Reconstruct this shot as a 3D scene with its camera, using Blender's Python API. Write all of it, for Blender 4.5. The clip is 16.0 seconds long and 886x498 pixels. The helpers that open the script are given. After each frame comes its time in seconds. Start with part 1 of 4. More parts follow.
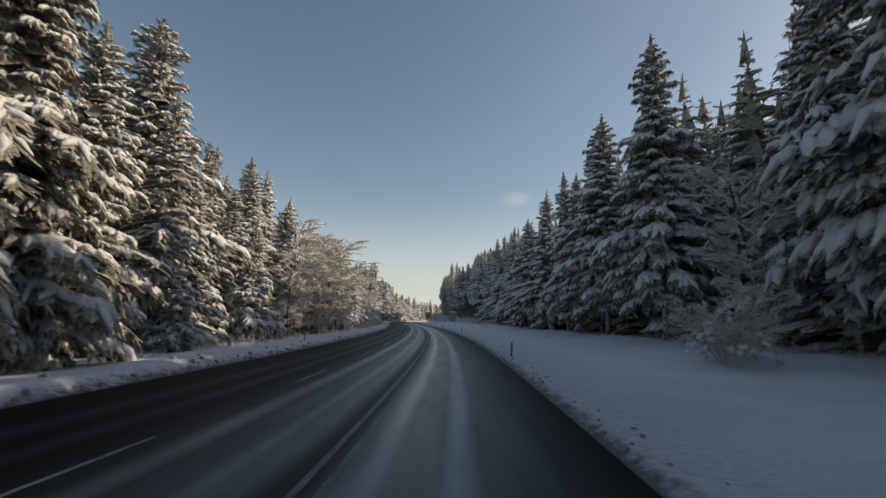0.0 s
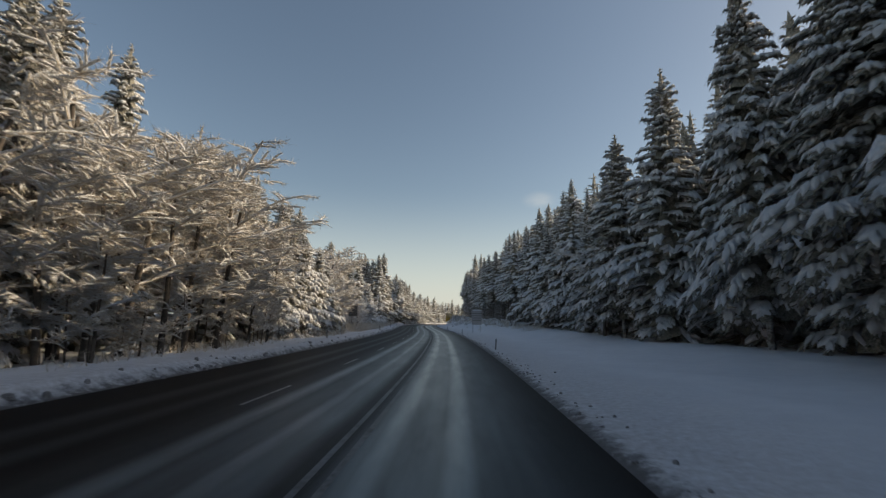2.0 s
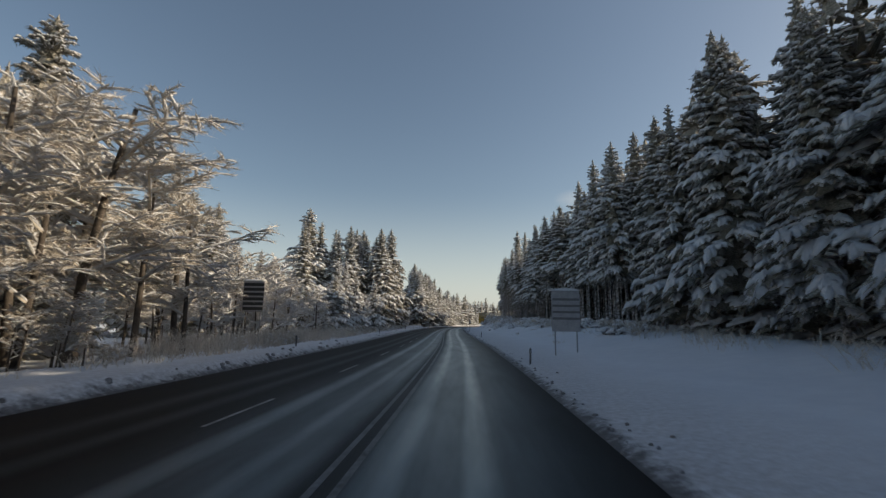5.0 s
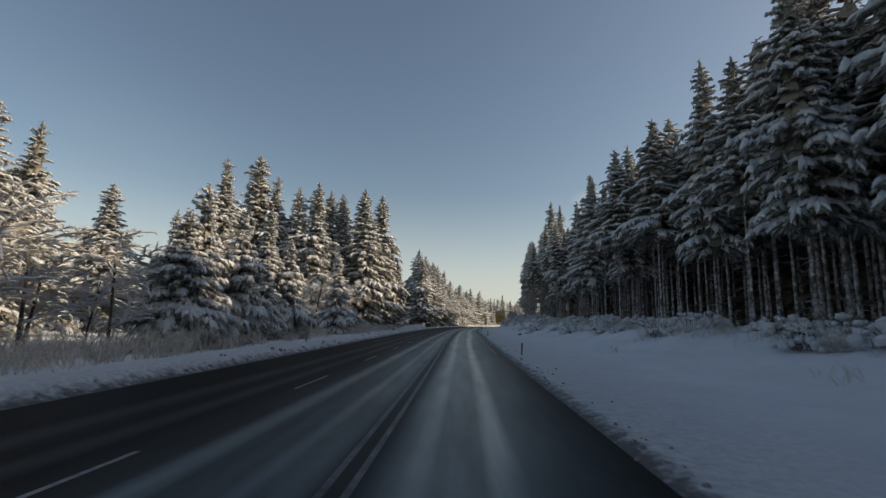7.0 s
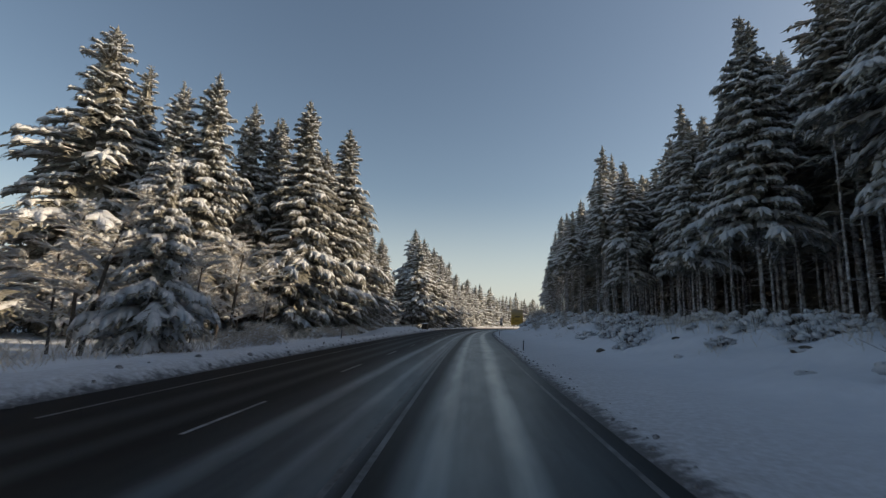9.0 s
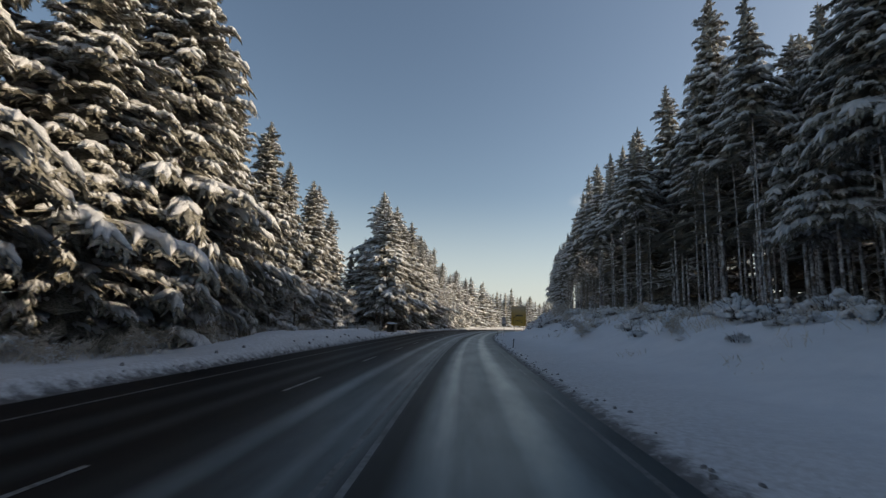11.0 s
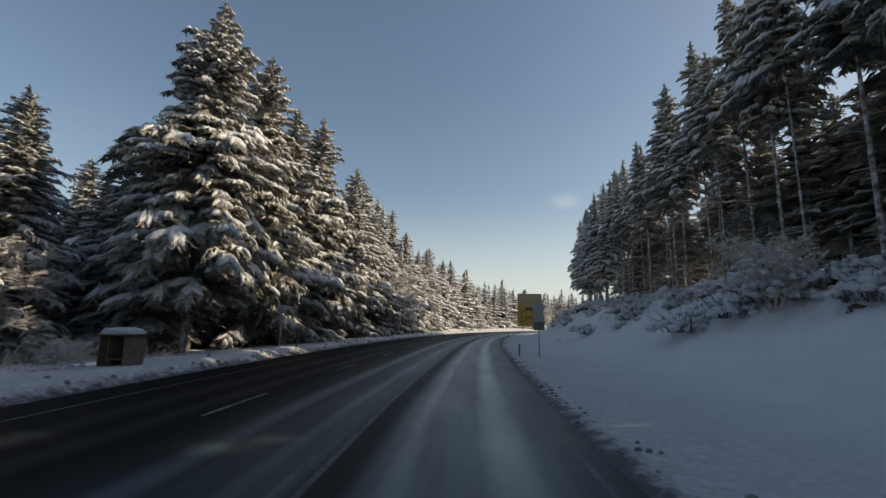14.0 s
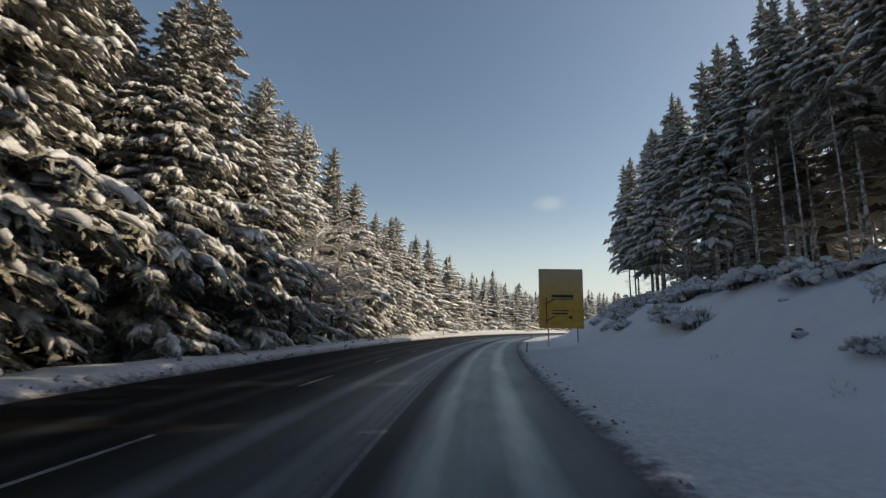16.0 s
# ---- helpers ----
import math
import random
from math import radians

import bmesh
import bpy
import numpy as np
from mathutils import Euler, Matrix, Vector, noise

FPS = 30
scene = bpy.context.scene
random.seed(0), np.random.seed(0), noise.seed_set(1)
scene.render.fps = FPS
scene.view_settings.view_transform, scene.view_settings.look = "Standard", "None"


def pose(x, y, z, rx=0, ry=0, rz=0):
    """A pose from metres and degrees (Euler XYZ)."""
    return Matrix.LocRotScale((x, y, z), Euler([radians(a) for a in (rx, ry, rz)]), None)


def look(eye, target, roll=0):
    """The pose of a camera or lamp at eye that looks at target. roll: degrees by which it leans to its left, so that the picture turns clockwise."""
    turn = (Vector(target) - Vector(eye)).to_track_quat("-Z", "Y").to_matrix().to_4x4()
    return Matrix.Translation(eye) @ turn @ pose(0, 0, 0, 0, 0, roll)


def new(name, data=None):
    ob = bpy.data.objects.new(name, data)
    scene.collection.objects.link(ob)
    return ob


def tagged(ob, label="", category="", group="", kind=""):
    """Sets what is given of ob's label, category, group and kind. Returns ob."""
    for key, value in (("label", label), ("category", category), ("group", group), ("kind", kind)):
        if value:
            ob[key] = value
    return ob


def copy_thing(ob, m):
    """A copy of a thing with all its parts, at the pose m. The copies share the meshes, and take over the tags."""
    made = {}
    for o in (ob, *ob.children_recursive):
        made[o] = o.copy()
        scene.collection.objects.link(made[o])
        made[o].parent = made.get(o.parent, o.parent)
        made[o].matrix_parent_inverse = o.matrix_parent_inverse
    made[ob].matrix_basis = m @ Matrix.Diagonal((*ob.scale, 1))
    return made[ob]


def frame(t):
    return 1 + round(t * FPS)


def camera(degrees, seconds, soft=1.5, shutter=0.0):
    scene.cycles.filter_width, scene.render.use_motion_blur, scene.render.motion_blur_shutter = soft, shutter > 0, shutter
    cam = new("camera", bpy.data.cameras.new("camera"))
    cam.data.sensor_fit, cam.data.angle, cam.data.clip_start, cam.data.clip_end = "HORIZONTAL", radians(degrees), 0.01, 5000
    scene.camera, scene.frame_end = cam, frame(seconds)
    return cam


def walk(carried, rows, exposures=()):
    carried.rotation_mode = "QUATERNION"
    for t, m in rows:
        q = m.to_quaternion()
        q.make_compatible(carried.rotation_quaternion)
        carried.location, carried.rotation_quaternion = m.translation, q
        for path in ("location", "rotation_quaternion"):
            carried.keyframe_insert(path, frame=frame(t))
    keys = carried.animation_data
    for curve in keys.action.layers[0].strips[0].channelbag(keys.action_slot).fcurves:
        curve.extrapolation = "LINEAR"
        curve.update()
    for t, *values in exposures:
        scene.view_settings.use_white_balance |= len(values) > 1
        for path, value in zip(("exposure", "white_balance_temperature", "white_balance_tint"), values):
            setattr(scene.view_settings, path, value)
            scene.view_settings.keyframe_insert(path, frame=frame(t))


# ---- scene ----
cam = camera(89.9, 16.0, soft=1.3, shutter=0.12)
PATH = [
    (0, (0.000, 0.000, 2.510), (0.000, 1.975, 2.826), 1.2),
    (0.5, (0.428, 10.536, 2.510), (0.407, 12.511, 2.828), 1.1),
    (1, (0.729, 21.077, 2.510), (0.684, 23.051, 2.830), 0.7),
    (1.5, (0.889, 31.621, 2.510), (0.817, 33.593, 2.831), 0.8),
    (2, (0.911, 42.165, 2.510), (0.808, 44.137, 2.833), 1.2),
    (2.5, (0.799, 52.710, 2.510), (0.679, 54.680, 2.835), 1.2),
    (3, (0.562, 63.252, 2.510), (0.421, 65.220, 2.837), 0.7),
    (3.5, (0.207, 73.791, 2.510), (0.042, 75.757, 2.838), 0.6),
    (4, (-0.261, 84.326, 2.510), (-0.457, 86.288, 2.840), 0.5),
    (6.5, (-4.172, 136.900, 2.510), (-4.467, 138.852, 2.833), 1.7),
    (7, (-5.237, 147.391, 2.510), (-5.546, 149.341, 2.834), 1.7),
    (7.5, (-6.375, 157.875, 2.510), (-6.701, 159.821, 2.834), 1.6),
    (8, (-7.570, 168.352, 2.510), (-7.916, 170.295, 2.834), 1.6),
    (8.5, (-8.801, 178.825, 2.510), (-9.151, 180.767, 2.835), 1.8),
    (11, (-14.712, 231.216, 2.510), (-15.010, 233.167, 2.837), 2.3),
    (11.5, (-15.700, 241.715, 2.510), (-15.981, 243.668, 2.838), 1.8),
    (12, (-16.593, 252.222, 2.510), (-16.854, 254.177, 2.840), 1.5),
    (12.5, (-17.394, 262.737, 2.510), (-17.648, 264.692, 2.842), 1.4),
    (13, (-18.108, 273.257, 2.510), (-18.348, 275.215, 2.844), 1.2),
    (13.5, (-18.748, 283.783, 2.510), (-18.978, 285.741, 2.845), 1.1),
    (14, (-19.329, 294.312, 2.510), (-19.542, 296.272, 2.846), 0.9),
    (14.5, (-19.862, 304.843, 2.510), (-20.065, 306.804, 2.847), 0.7),
    (15, (-20.347, 315.377, 2.510), (-20.539, 317.339, 2.848), 0.9),
    (15.5, (-20.758, 325.914, 2.510), (-20.934, 327.877, 2.849), 1.0),
    (16, (-21.036, 336.455, 2.510), (-21.180, 338.421, 2.850), 1.1),
]
walk(cam, [(t, look(eye, target, roll)) for t, eye, target, roll in PATH], [(0, 1.0, 7650, 8), (2.2, 1.02, 7800, 8), (4, 0.92, 7500, 8), (7, 0.92, 7700, 8), (11, 1.05, 7400, 8), (13, 1.05, 7450, 8), (14.5, 1.10, 7450, 8), (16, 1.08, 7450, 8)])

# ---- light ----
SUN_RIGHT, SUN_HIGH = 79, 25  # degrees to the right of +y, degrees above the horizon
world = bpy.data.worlds.new("winter_sky")
scene.world = world
world.use_nodes = True
nt = world.node_tree
sky = nt.nodes.new("ShaderNodeTexSky")
sky.sky_type, sky.sun_disc = "NISHITA", False
sky.sun_elevation, sky.sun_rotation = radians(SUN_HIGH), radians(SUN_RIGHT)
sky.air_density, sky.dust_density, sky.ozone_density = 1.0, 1.1, 1.7
nt.nodes["Background"].inputs["Strength"].default_value = 0.064
CLOUDS = (((0.160, 0.950, 0.267), 0.045, 0.22), ((-0.68, 0.66, 0.315), 0.22, 0.02))  # towards, how wide, how thick
colour = sky.outputs[0]
towards = nt.nodes.new("ShaderNodeTexCoord")
wisps = nt.nodes.new("ShaderNodeTexNoise")
wisps.inputs["Scale"].default_value, wisps.inputs["Detail"].default_value, wisps.inputs["Roughness"].default_value = 22.0, 5.0, 0.6
squeeze = nt.nodes.new("ShaderNodeMapping")
squeeze.inputs["Scale"].default_value = (1, 1, 2.6)
nt.links.new(towards.outputs["Generated"], squeeze.inputs["Vector"])
nt.links.new(squeeze.outputs[0], wisps.inputs["Vector"])
for way, wide, thick in CLOUDS:
    off = nt.nodes.new("ShaderNodeVectorMath")
    off.operation, off.inputs[1].default_value = "SUBTRACT", Vector(way).normalized()
    flatten = nt.nodes.new("ShaderNodeVectorMath")
    flatten.operation, flatten.inputs[1].default_value = "MULTIPLY", (1, 1, 2.0)
    size = nt.nodes.new("ShaderNodeVectorMath")
    size.operation = "LENGTH"
    near = nt.nodes.new("ShaderNodeMapRange")
    near.interpolation_type = "SMOOTHSTEP"
    near.inputs["From Min"].default_value, near.inputs["From Max"].default_value = wide, 0.0
    near.inputs["To Max"].default_value = thick * 2
    amount = nt.nodes.new("ShaderNodeMath")
    amount.operation = "MULTIPLY"
    veil = nt.nodes.new("ShaderNodeMix")
    veil.data_type, veil.clamp_factor = "RGBA", True
    veil.inputs["B"].default_value = (6.5, 6.6, 6.8, 1)
    nt.links.new(towards.outputs["Generated"], off.inputs[0])
    nt.links.new(off.outputs[0], flatten.inputs[0])
    nt.links.new(flatten.outputs[0], size.inputs[0])
    nt.links.new(size.outputs["Value"], near.inputs["Value"])
    nt.links.new(near.outputs[0], amount.inputs[0])
    nt.links.new(wisps.outputs["Fac"], amount.inputs[1])
    nt.links.new(amount.outputs[0], veil.inputs["Factor"])
    nt.links.new(colour, veil.inputs["A"])
    colour = veil.outputs["Result"]
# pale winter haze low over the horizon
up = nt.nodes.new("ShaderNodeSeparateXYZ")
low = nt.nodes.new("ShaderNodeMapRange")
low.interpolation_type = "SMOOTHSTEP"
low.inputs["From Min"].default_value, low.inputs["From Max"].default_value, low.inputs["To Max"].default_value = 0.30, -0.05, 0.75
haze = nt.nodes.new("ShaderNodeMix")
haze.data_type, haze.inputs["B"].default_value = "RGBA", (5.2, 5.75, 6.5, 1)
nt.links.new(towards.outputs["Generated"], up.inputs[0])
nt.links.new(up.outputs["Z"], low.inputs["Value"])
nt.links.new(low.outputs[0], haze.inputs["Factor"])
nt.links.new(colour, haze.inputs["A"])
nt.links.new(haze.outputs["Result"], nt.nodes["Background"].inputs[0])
sun = new("sun", bpy.data.lights.new("sun", "SUN"))
sun.data.energy, sun.data.angle, sun.data.color = 2.3, radians(0.6), (1.0, 0.86, 0.70)
a, e = radians(SUN_RIGHT), radians(SUN_HIGH)
sun.matrix_world = look((math.sin(a) * math.cos(e) * 200, math.cos(a) * math.cos(e) * 200, math.sin(e) * 200), (0, 0, 0))


# ---- materials ----
def material(name, build, rough=0.8):
    m = bpy.data.materials.new(name)
    m.use_nodes = True
    t = m.node_tree
    b = t.nodes["Principled BSDF"]
    b.inputs["Roughness"].default_value = rough
    build(t, b)
    return m


def node(t, kind, **inputs):
    n = t.nodes.new(kind)
    for key, value in inputs.items():
        n.inputs[key.replace("_", " ")].default_value = value
    return n


def noise_at(t, scale, detail=4.0, source="Object", rough=0.55):
    co = t.nodes.new("ShaderNodeTexCoord")
    n = node(t, "ShaderNodeTexNoise", Scale=scale, Detail=detail, Roughness=rough)
    t.links.new(co.outputs[source], n.inputs["Vector"])
    return n.outputs["Fac"]


def ramp(t, fac, stops):
    r = t.nodes.new("ShaderNodeValToRGB")
    while len(r.color_ramp.elements) < len(stops):
        r.color_ramp.elements.new(0.5)
    for el, (at, c) in zip(r.color_ramp.elements, stops):
        el.position, el.color = at, (*c, 1) if len(c) == 3 else c
    t.links.new(fac, r.inputs["Fac"])
    return r.outputs["Color"]


def blend(t, fac, a, b, how="MIX"):
    m = t.nodes.new("ShaderNodeMix")
    m.data_type, m.blend_type = "RGBA", how
    for socket, value in ((m.inputs["Factor"], fac), (m.inputs["A"], a), (m.inputs["B"], b)):
        if isinstance(value, bpy.types.NodeSocket):
            t.links.new(value, socket)
        else:
            socket.default_value = value if isinstance(value, float) else (*value, 1)
    return m.outputs["Result"]


def bump(t, b, fac, strength, distance):
    n = node(t, "ShaderNodeBump", Strength=strength, Distance=distance)
    t.links.new(fac, n.inputs["Height"])
    t.links.new(n.outputs["Normal"], b.inputs["Normal"])


def grainy(c1, c2, scale, rough=0.8, bumpy=0.4, depth=0.02, fine=8.0):
    """A plain surface with two scales of variation between two colours."""
    def build(t, b):
        big, small = noise_at(t, scale), noise_at(t, scale * fine)
        c = blend(t, 0.5, ramp(t, big, [(0.35, c1), (0.65, c2)]), ramp(t, small, [(0.3, c1), (0.7, c2)]))
        t.links.new(c, b.inputs["Base Color"])
        bump(t, b, small, bumpy, depth)
    return lambda name: material(name, build, rough)


SNOW_LOAD = grainy((0.70, 0.72, 0.76), (0.85, 0.86, 0.88), 5.0, 0.75, 0.9, 0.10)("bough_snow")


def frosted_needles(t, b):
    big, fine = noise_at(t, 1.6), noise_at(t, 13.0, 3.0, rough=0.7)
    green = blend(t, 0.5, ramp(t, big, [(0.35, (0.026, 0.030, 0.017)), (0.65, (0.075, 0.072, 0.042))]), ramp(t, fine, [(0.3, (0.020, 0.022, 0.013)), (0.7, (0.150, 0.128, 0.074))]))
    # rime and a dusting of snow caught between the needles
    rime = ramp(t, noise_at(t, 9.0, 6.0, rough=0.75), [(0.38, (0, 0, 0)), (0.62, (1, 1, 1))])
    m = t.nodes.new("ShaderNodeMath")
    m.operation, m.inputs[1].default_value = "MULTIPLY", 0.72
    t.links.new(rime, m.inputs[0])
    t.links.new(blend(t, m.outputs[0], green, (0.50, 0.48, 0.44)), b.inputs["Base Color"])
    bump(t, b, fine, 0.7, 0.06)


NEEDLES = material("spruce_needles", frosted_needles, 0.85)


def snowy_bark(t, b):
    fine = noise_at(t, 9.0)
    bark = ramp(t, fine, [(0.35, (0.055, 0.042, 0.034)), (0.65, (0.17, 0.14, 0.12))])
    plaster = ramp(t, noise_at(t, 2.2, 5.0, rough=0.7), [(0.42, (0, 0, 0)), (0.62, (1, 1, 1))])
    t.links.new(blend(t, plaster, bark, (0.58, 0.58, 0.60)), b.inputs["Base Color"])
    bump(t, b, fine, 0.8, 0.03)


BARK = material("snow_plastered_bark", snowy_bark, 0.9)
FROST = grainy((0.38, 0.33, 0.27), (0.76, 0.71, 0.64), 1.2, 0.8, 0.3, 0.02)("frosted_twigs")
DAMP_BARK = grainy((0.035, 0.028, 0.023), (0.12, 0.10, 0.085), 4.0, 0.85, 0.7, 0.03)("damp_bark")
BRUSH = grainy((0.035, 0.026, 0.020), (0.11, 0.085, 0.065), 5.0, 0.9, 0.4, 0.01)("brown_brush")
PLASTIC = grainy((0.10, 0.10, 0.10), (0.22, 0.22, 0.22), 6.0, 0.5, 0.1, 0.005)("post_plastic")
DARK = grainy((0.02, 0.02, 0.02), (0.04, 0.04, 0.04), 6.0, 0.5, 0.1, 0.005)("black_plastic")
STEEL = grainy((0.30, 0.31, 0.32), (0.42, 0.43, 0.44), 8.0, 0.45, 0.1, 0.003)("galvanised_steel")


def sign_sheeting(t, b):
    c = ramp(t, noise_at(t, 1.4), [(0.35, (0.55, 0.32, 0.04)), (0.65, (0.66, 0.41, 0.08))])
    co = t.nodes.new("ShaderNodeTexCoord")
    sep = t.nodes.new("ShaderNodeSeparateXYZ")
    t.links.new(co.outputs["Object"], sep.inputs[0])
    up = node(t, "ShaderNodeMapRange")
    up.inputs["From Min"].default_value, up.inputs["From Max"].default_value = 4.0, 8.0
    t.links.new(sep.outputs["Z"], up.inputs["Value"])
    m = t.nodes.new("ShaderNodeMath")
    m.operation = "MULTIPLY"
    t.links.new(up.outputs[0], m.inputs[0])
    t.links.new(ramp(t, noise_at(t, 3.0, 6.0, rough=0.7), [(0.2, (0.4, 0.4, 0.4)), (0.7, (1, 1, 1))]), m.inputs[1])
    t.links.new(blend(t, m.outputs[0], c, (0.42, 0.40, 0.34)), b.inputs["Base Color"])


YELLOW = material("rimed_yellow_sheeting", sign_sheeting, 0.55)
PAINT = grainy((0.03, 0.03, 0.03), (0.36, 0.36, 0.36), 0.9, 0.6, 0.2, 0.004)("road_paint")
PAINT_WORN = grainy((0.025, 0.025, 0.025), (0.16, 0.17, 0.18), 0.9, 0.6, 0.2, 0.004)("worn_road_paint")


def snow_ground(t, b):
    big, mid, fine = noise_at(t, 0.12), noise_at(t, 1.3), noise_at(t, 14.0)
    c = blend(t, 0.5, ramp(t, big, [(0.3, (0.65, 0.68, 0.73)), (0.7, (0.75, 0.77, 0.81))]), ramp(t, mid, [(0.3, (0.64, 0.66, 0.70)), (0.7, (0.74, 0.76, 0.79))]))
    # brown spray from the road lies on the verge, thinner the further out
    uv = t.nodes.new("ShaderNodeUVMap")
    sep = t.nodes.new("ShaderNodeSeparateXYZ")
    t.links.new(uv.outputs[0], sep.inputs[0])
    near = node(t, "ShaderNodeMapRange")
    near.inputs["From Min"].default_value, near.inputs["From Max"].default_value = 0.0, 5.5
    near.inputs["To Min"].default_value, near.inputs["To Max"].default_value = 0.75, 0.0
    t.links.new(sep.outputs["X"], near.inputs["Value"])
    speck = ramp(t, noise_at(t, 5.0, 6.0, rough=0.7), [(0.22, (0, 0, 0)), (0.72, (1, 1, 1))])
    m = t.nodes.new("ShaderNodeMath")
    m.operation = "MULTIPLY"
    t.links.new(near.outputs[0], m.inputs[0])
    t.links.new(speck, m.inputs[1])
    c = blend(t, m.outputs[0], c, (0.20, 0.17, 0.15))
    # black slush where the ploughed snow meets the asphalt, with a torn margin
    torn = noise_at(t, 2.4, 6.0, rough=0.7)
    gap = t.nodes.new("ShaderNodeMath")
    gap.operation, gap.inputs[1].default_value, gap.inputs[2].default_value = "MULTIPLY_ADD", 1.5, -0.36
    t.links.new(torn, gap.inputs[0])
    over = t.nodes.new("ShaderNodeMath")
    over.operation = "SUBTRACT"
    t.links.new(gap.outputs[0], over.inputs[0])
    t.links.new(sep.outputs["X"], over.inputs[1])
    black = node(t, "ShaderNodeMapRange")
    black.interpolation_type = "SMOOTHSTEP"
    black.inputs["From Min"].default_value, black.inputs["From Max"].default_value = -0.25, 0.35
    black.inputs["To Max"].default_value = 0.92
    t.links.new(over.outputs[0], black.inputs["Value"])
    t.links.new(blend(t, black.outputs[0], c, (0.05, 0.045, 0.045)), b.inputs["Base Color"])
    s = t.nodes.new("ShaderNodeMath")
    s.operation = "ADD"
    t.links.new(mid, s.inputs[0])
    t.links.new(fine, s.inputs[1])
    bump(t, b, s.outputs[0], 0.35, 0.05)


SNOW = material("field_snow", snow_ground, 0.7)


def road_surface(t, b):
    uv = t.nodes.new("ShaderNodeUVMap")
    sep = t.nodes.new("ShaderNodeSeparateXYZ")
    t.links.new(uv.outputs[0], sep.inputs[0])
    # streaks drawn out along the road: u across it in metres, v along it
    stretch = node(t, "ShaderNodeMapping")
    stretch.inputs["Scale"].default_value = (2.6, 0.03, 1)
    t.links.new(uv.outputs[0], stretch.inputs["Vector"])
    streak = node(t, "ShaderNodeTexNoise", Scale=1.0, Detail=5.0, Roughness=0.6)
    t.links.new(stretch.outputs[0], streak.inputs["Vector"])
    tracks = None
    for at, half in ((-0.72, 0.55), (0.72, 0.55), (-4.6, 0.5), (-3.1, 0.45), (-8.6, 0.5), (-7.1, 0.4)):
        d = t.nodes.new("ShaderNodeMath")
        d.operation = "SUBTRACT"
        t.links.new(sep.outputs["X"], d.inputs[0])
        d.inputs[1].default_value = at
        ab = t.nodes.new("ShaderNodeMath")
        ab.operation = "ABSOLUTE"
        t.links.new(d.outputs[0], ab.inputs[0])
        r = node(t, "ShaderNodeMapRange")
        r.interpolation_type = "SMOOTHSTEP"
        r.inputs["From Min"].default_value, r.inputs["From Max"].default_value = half * 1.35, 0.0
        r.inputs["To Max"].default_value = 0.95 if abs(at) < 1 else 0.74 if at > -6 else 0.12
        t.links.new(ab.outputs[0], r.inputs["Value"])
        if tracks is None:
            tracks = r.outputs[0]
        else:
            m = t.nodes.new("ShaderNodeMath")
            m.operation = "MAXIMUM"
            t.links.new(tracks, m.inputs[0])
            t.links.new(r.outputs[0], m.inputs[1])
            tracks = m.outputs[0]
    # lane-wide brightening: sky reflection put into the colour, weaker to the left
    film = node(t, "ShaderNodeMapRange")
    film.interpolation_type = "SMOOTHSTEP"
    film.inputs["From Min"].default_value, film.inputs["From Max"].default_value = -6.8, -1.4
    film.inputs["To Max"].default_value = 0.62
    t.links.new(sep.outputs["X"], film.inputs["Value"])
    rim = node(t, "ShaderNodeMapRange")  # the film fades towards the verge: darker strip there
    rim.interpolation_type = "SMOOTHSTEP"
    rim.inputs["From Min"].default_value, rim.inputs["From Max"].default_value = 4.0, -0.4
    t.links.new(sep.outputs["X"], rim.inputs["Value"])
    thin = t.nodes.new("ShaderNodeMath")
    thin.operation = "MULTIPLY"
    t.links.new(film.outputs[0], thin.inputs[0])
    t.links.new(rim.outputs[0], thin.inputs[1])
    # the film weakens along the lines: darker band there
    off = t.nodes.new("ShaderNodeMath")
    off.operation, off.inputs[1].default_value = "ADD", 1.75
    t.links.new(sep.outputs["X"], off.inputs[0])
    way = t.nodes.new("ShaderNodeMath")
    way.operation = "ABSOLUTE"
    t.links.new(off.outputs[0], way.inputs[0])
    seam = node(t, "ShaderNodeMapRange")
    seam.interpolation_type = "SMOOTHSTEP"
    seam.inputs["From Min"].default_value, seam.inputs["From Max"].default_value = 0.15, 0.75
    seam.inputs["To Min"].default_value = 0.15
    t.links.new(way.outputs[0], seam.inputs["Value"])
    banded = t.nodes.new("ShaderNodeMath")
    banded.operation = "MULTIPLY"
    t.links.new(thin.outputs[0], banded.inputs[0])
    t.links.new(seam.outputs[0], banded.inputs[1])
    most = t.nodes.new("ShaderNodeMath")
    most.operation = "MAXIMUM"
    t.links.new(banded.outputs[0], most.inputs[0])
    t.links.new(tracks, most.inputs[1])
    tracks = most.outputs[0]
    smear = node(t, "ShaderNodeMapping")
    smear.inputs["Scale"].default_value = (1.1, 0.16, 1)
    t.links.new(uv.outputs[0], smear.inputs["Vector"])
    blotch = node(t, "ShaderNodeTexNoise", Scale=1.0, Detail=6.0, Roughness=0.65)
    t.links.new(smear.outputs[0], blotch.inputs["Vector"])
    dry = node(t, "ShaderNodeMapRange")
    dry.inputs["From Min"].default_value, dry.inputs["From Max"].default_value = 0.30, 0.62
    dry.inputs["To Min"].default_value, dry.inputs["To Max"].default_value = 0.72, 1.15
    t.links.new(blotch.outputs["Fac"], dry.inputs["Value"])
    worn = t.nodes.new("ShaderNodeMath")
    worn.operation, worn.use_clamp = "MULTIPLY", True
    t.links.new(tracks, worn.inputs[0])
    t.links.new(dry.outputs[0], worn.inputs[1])
    tracks = worn.outputs[0]
    grit = noise_at(t, 60.0, 3.0)
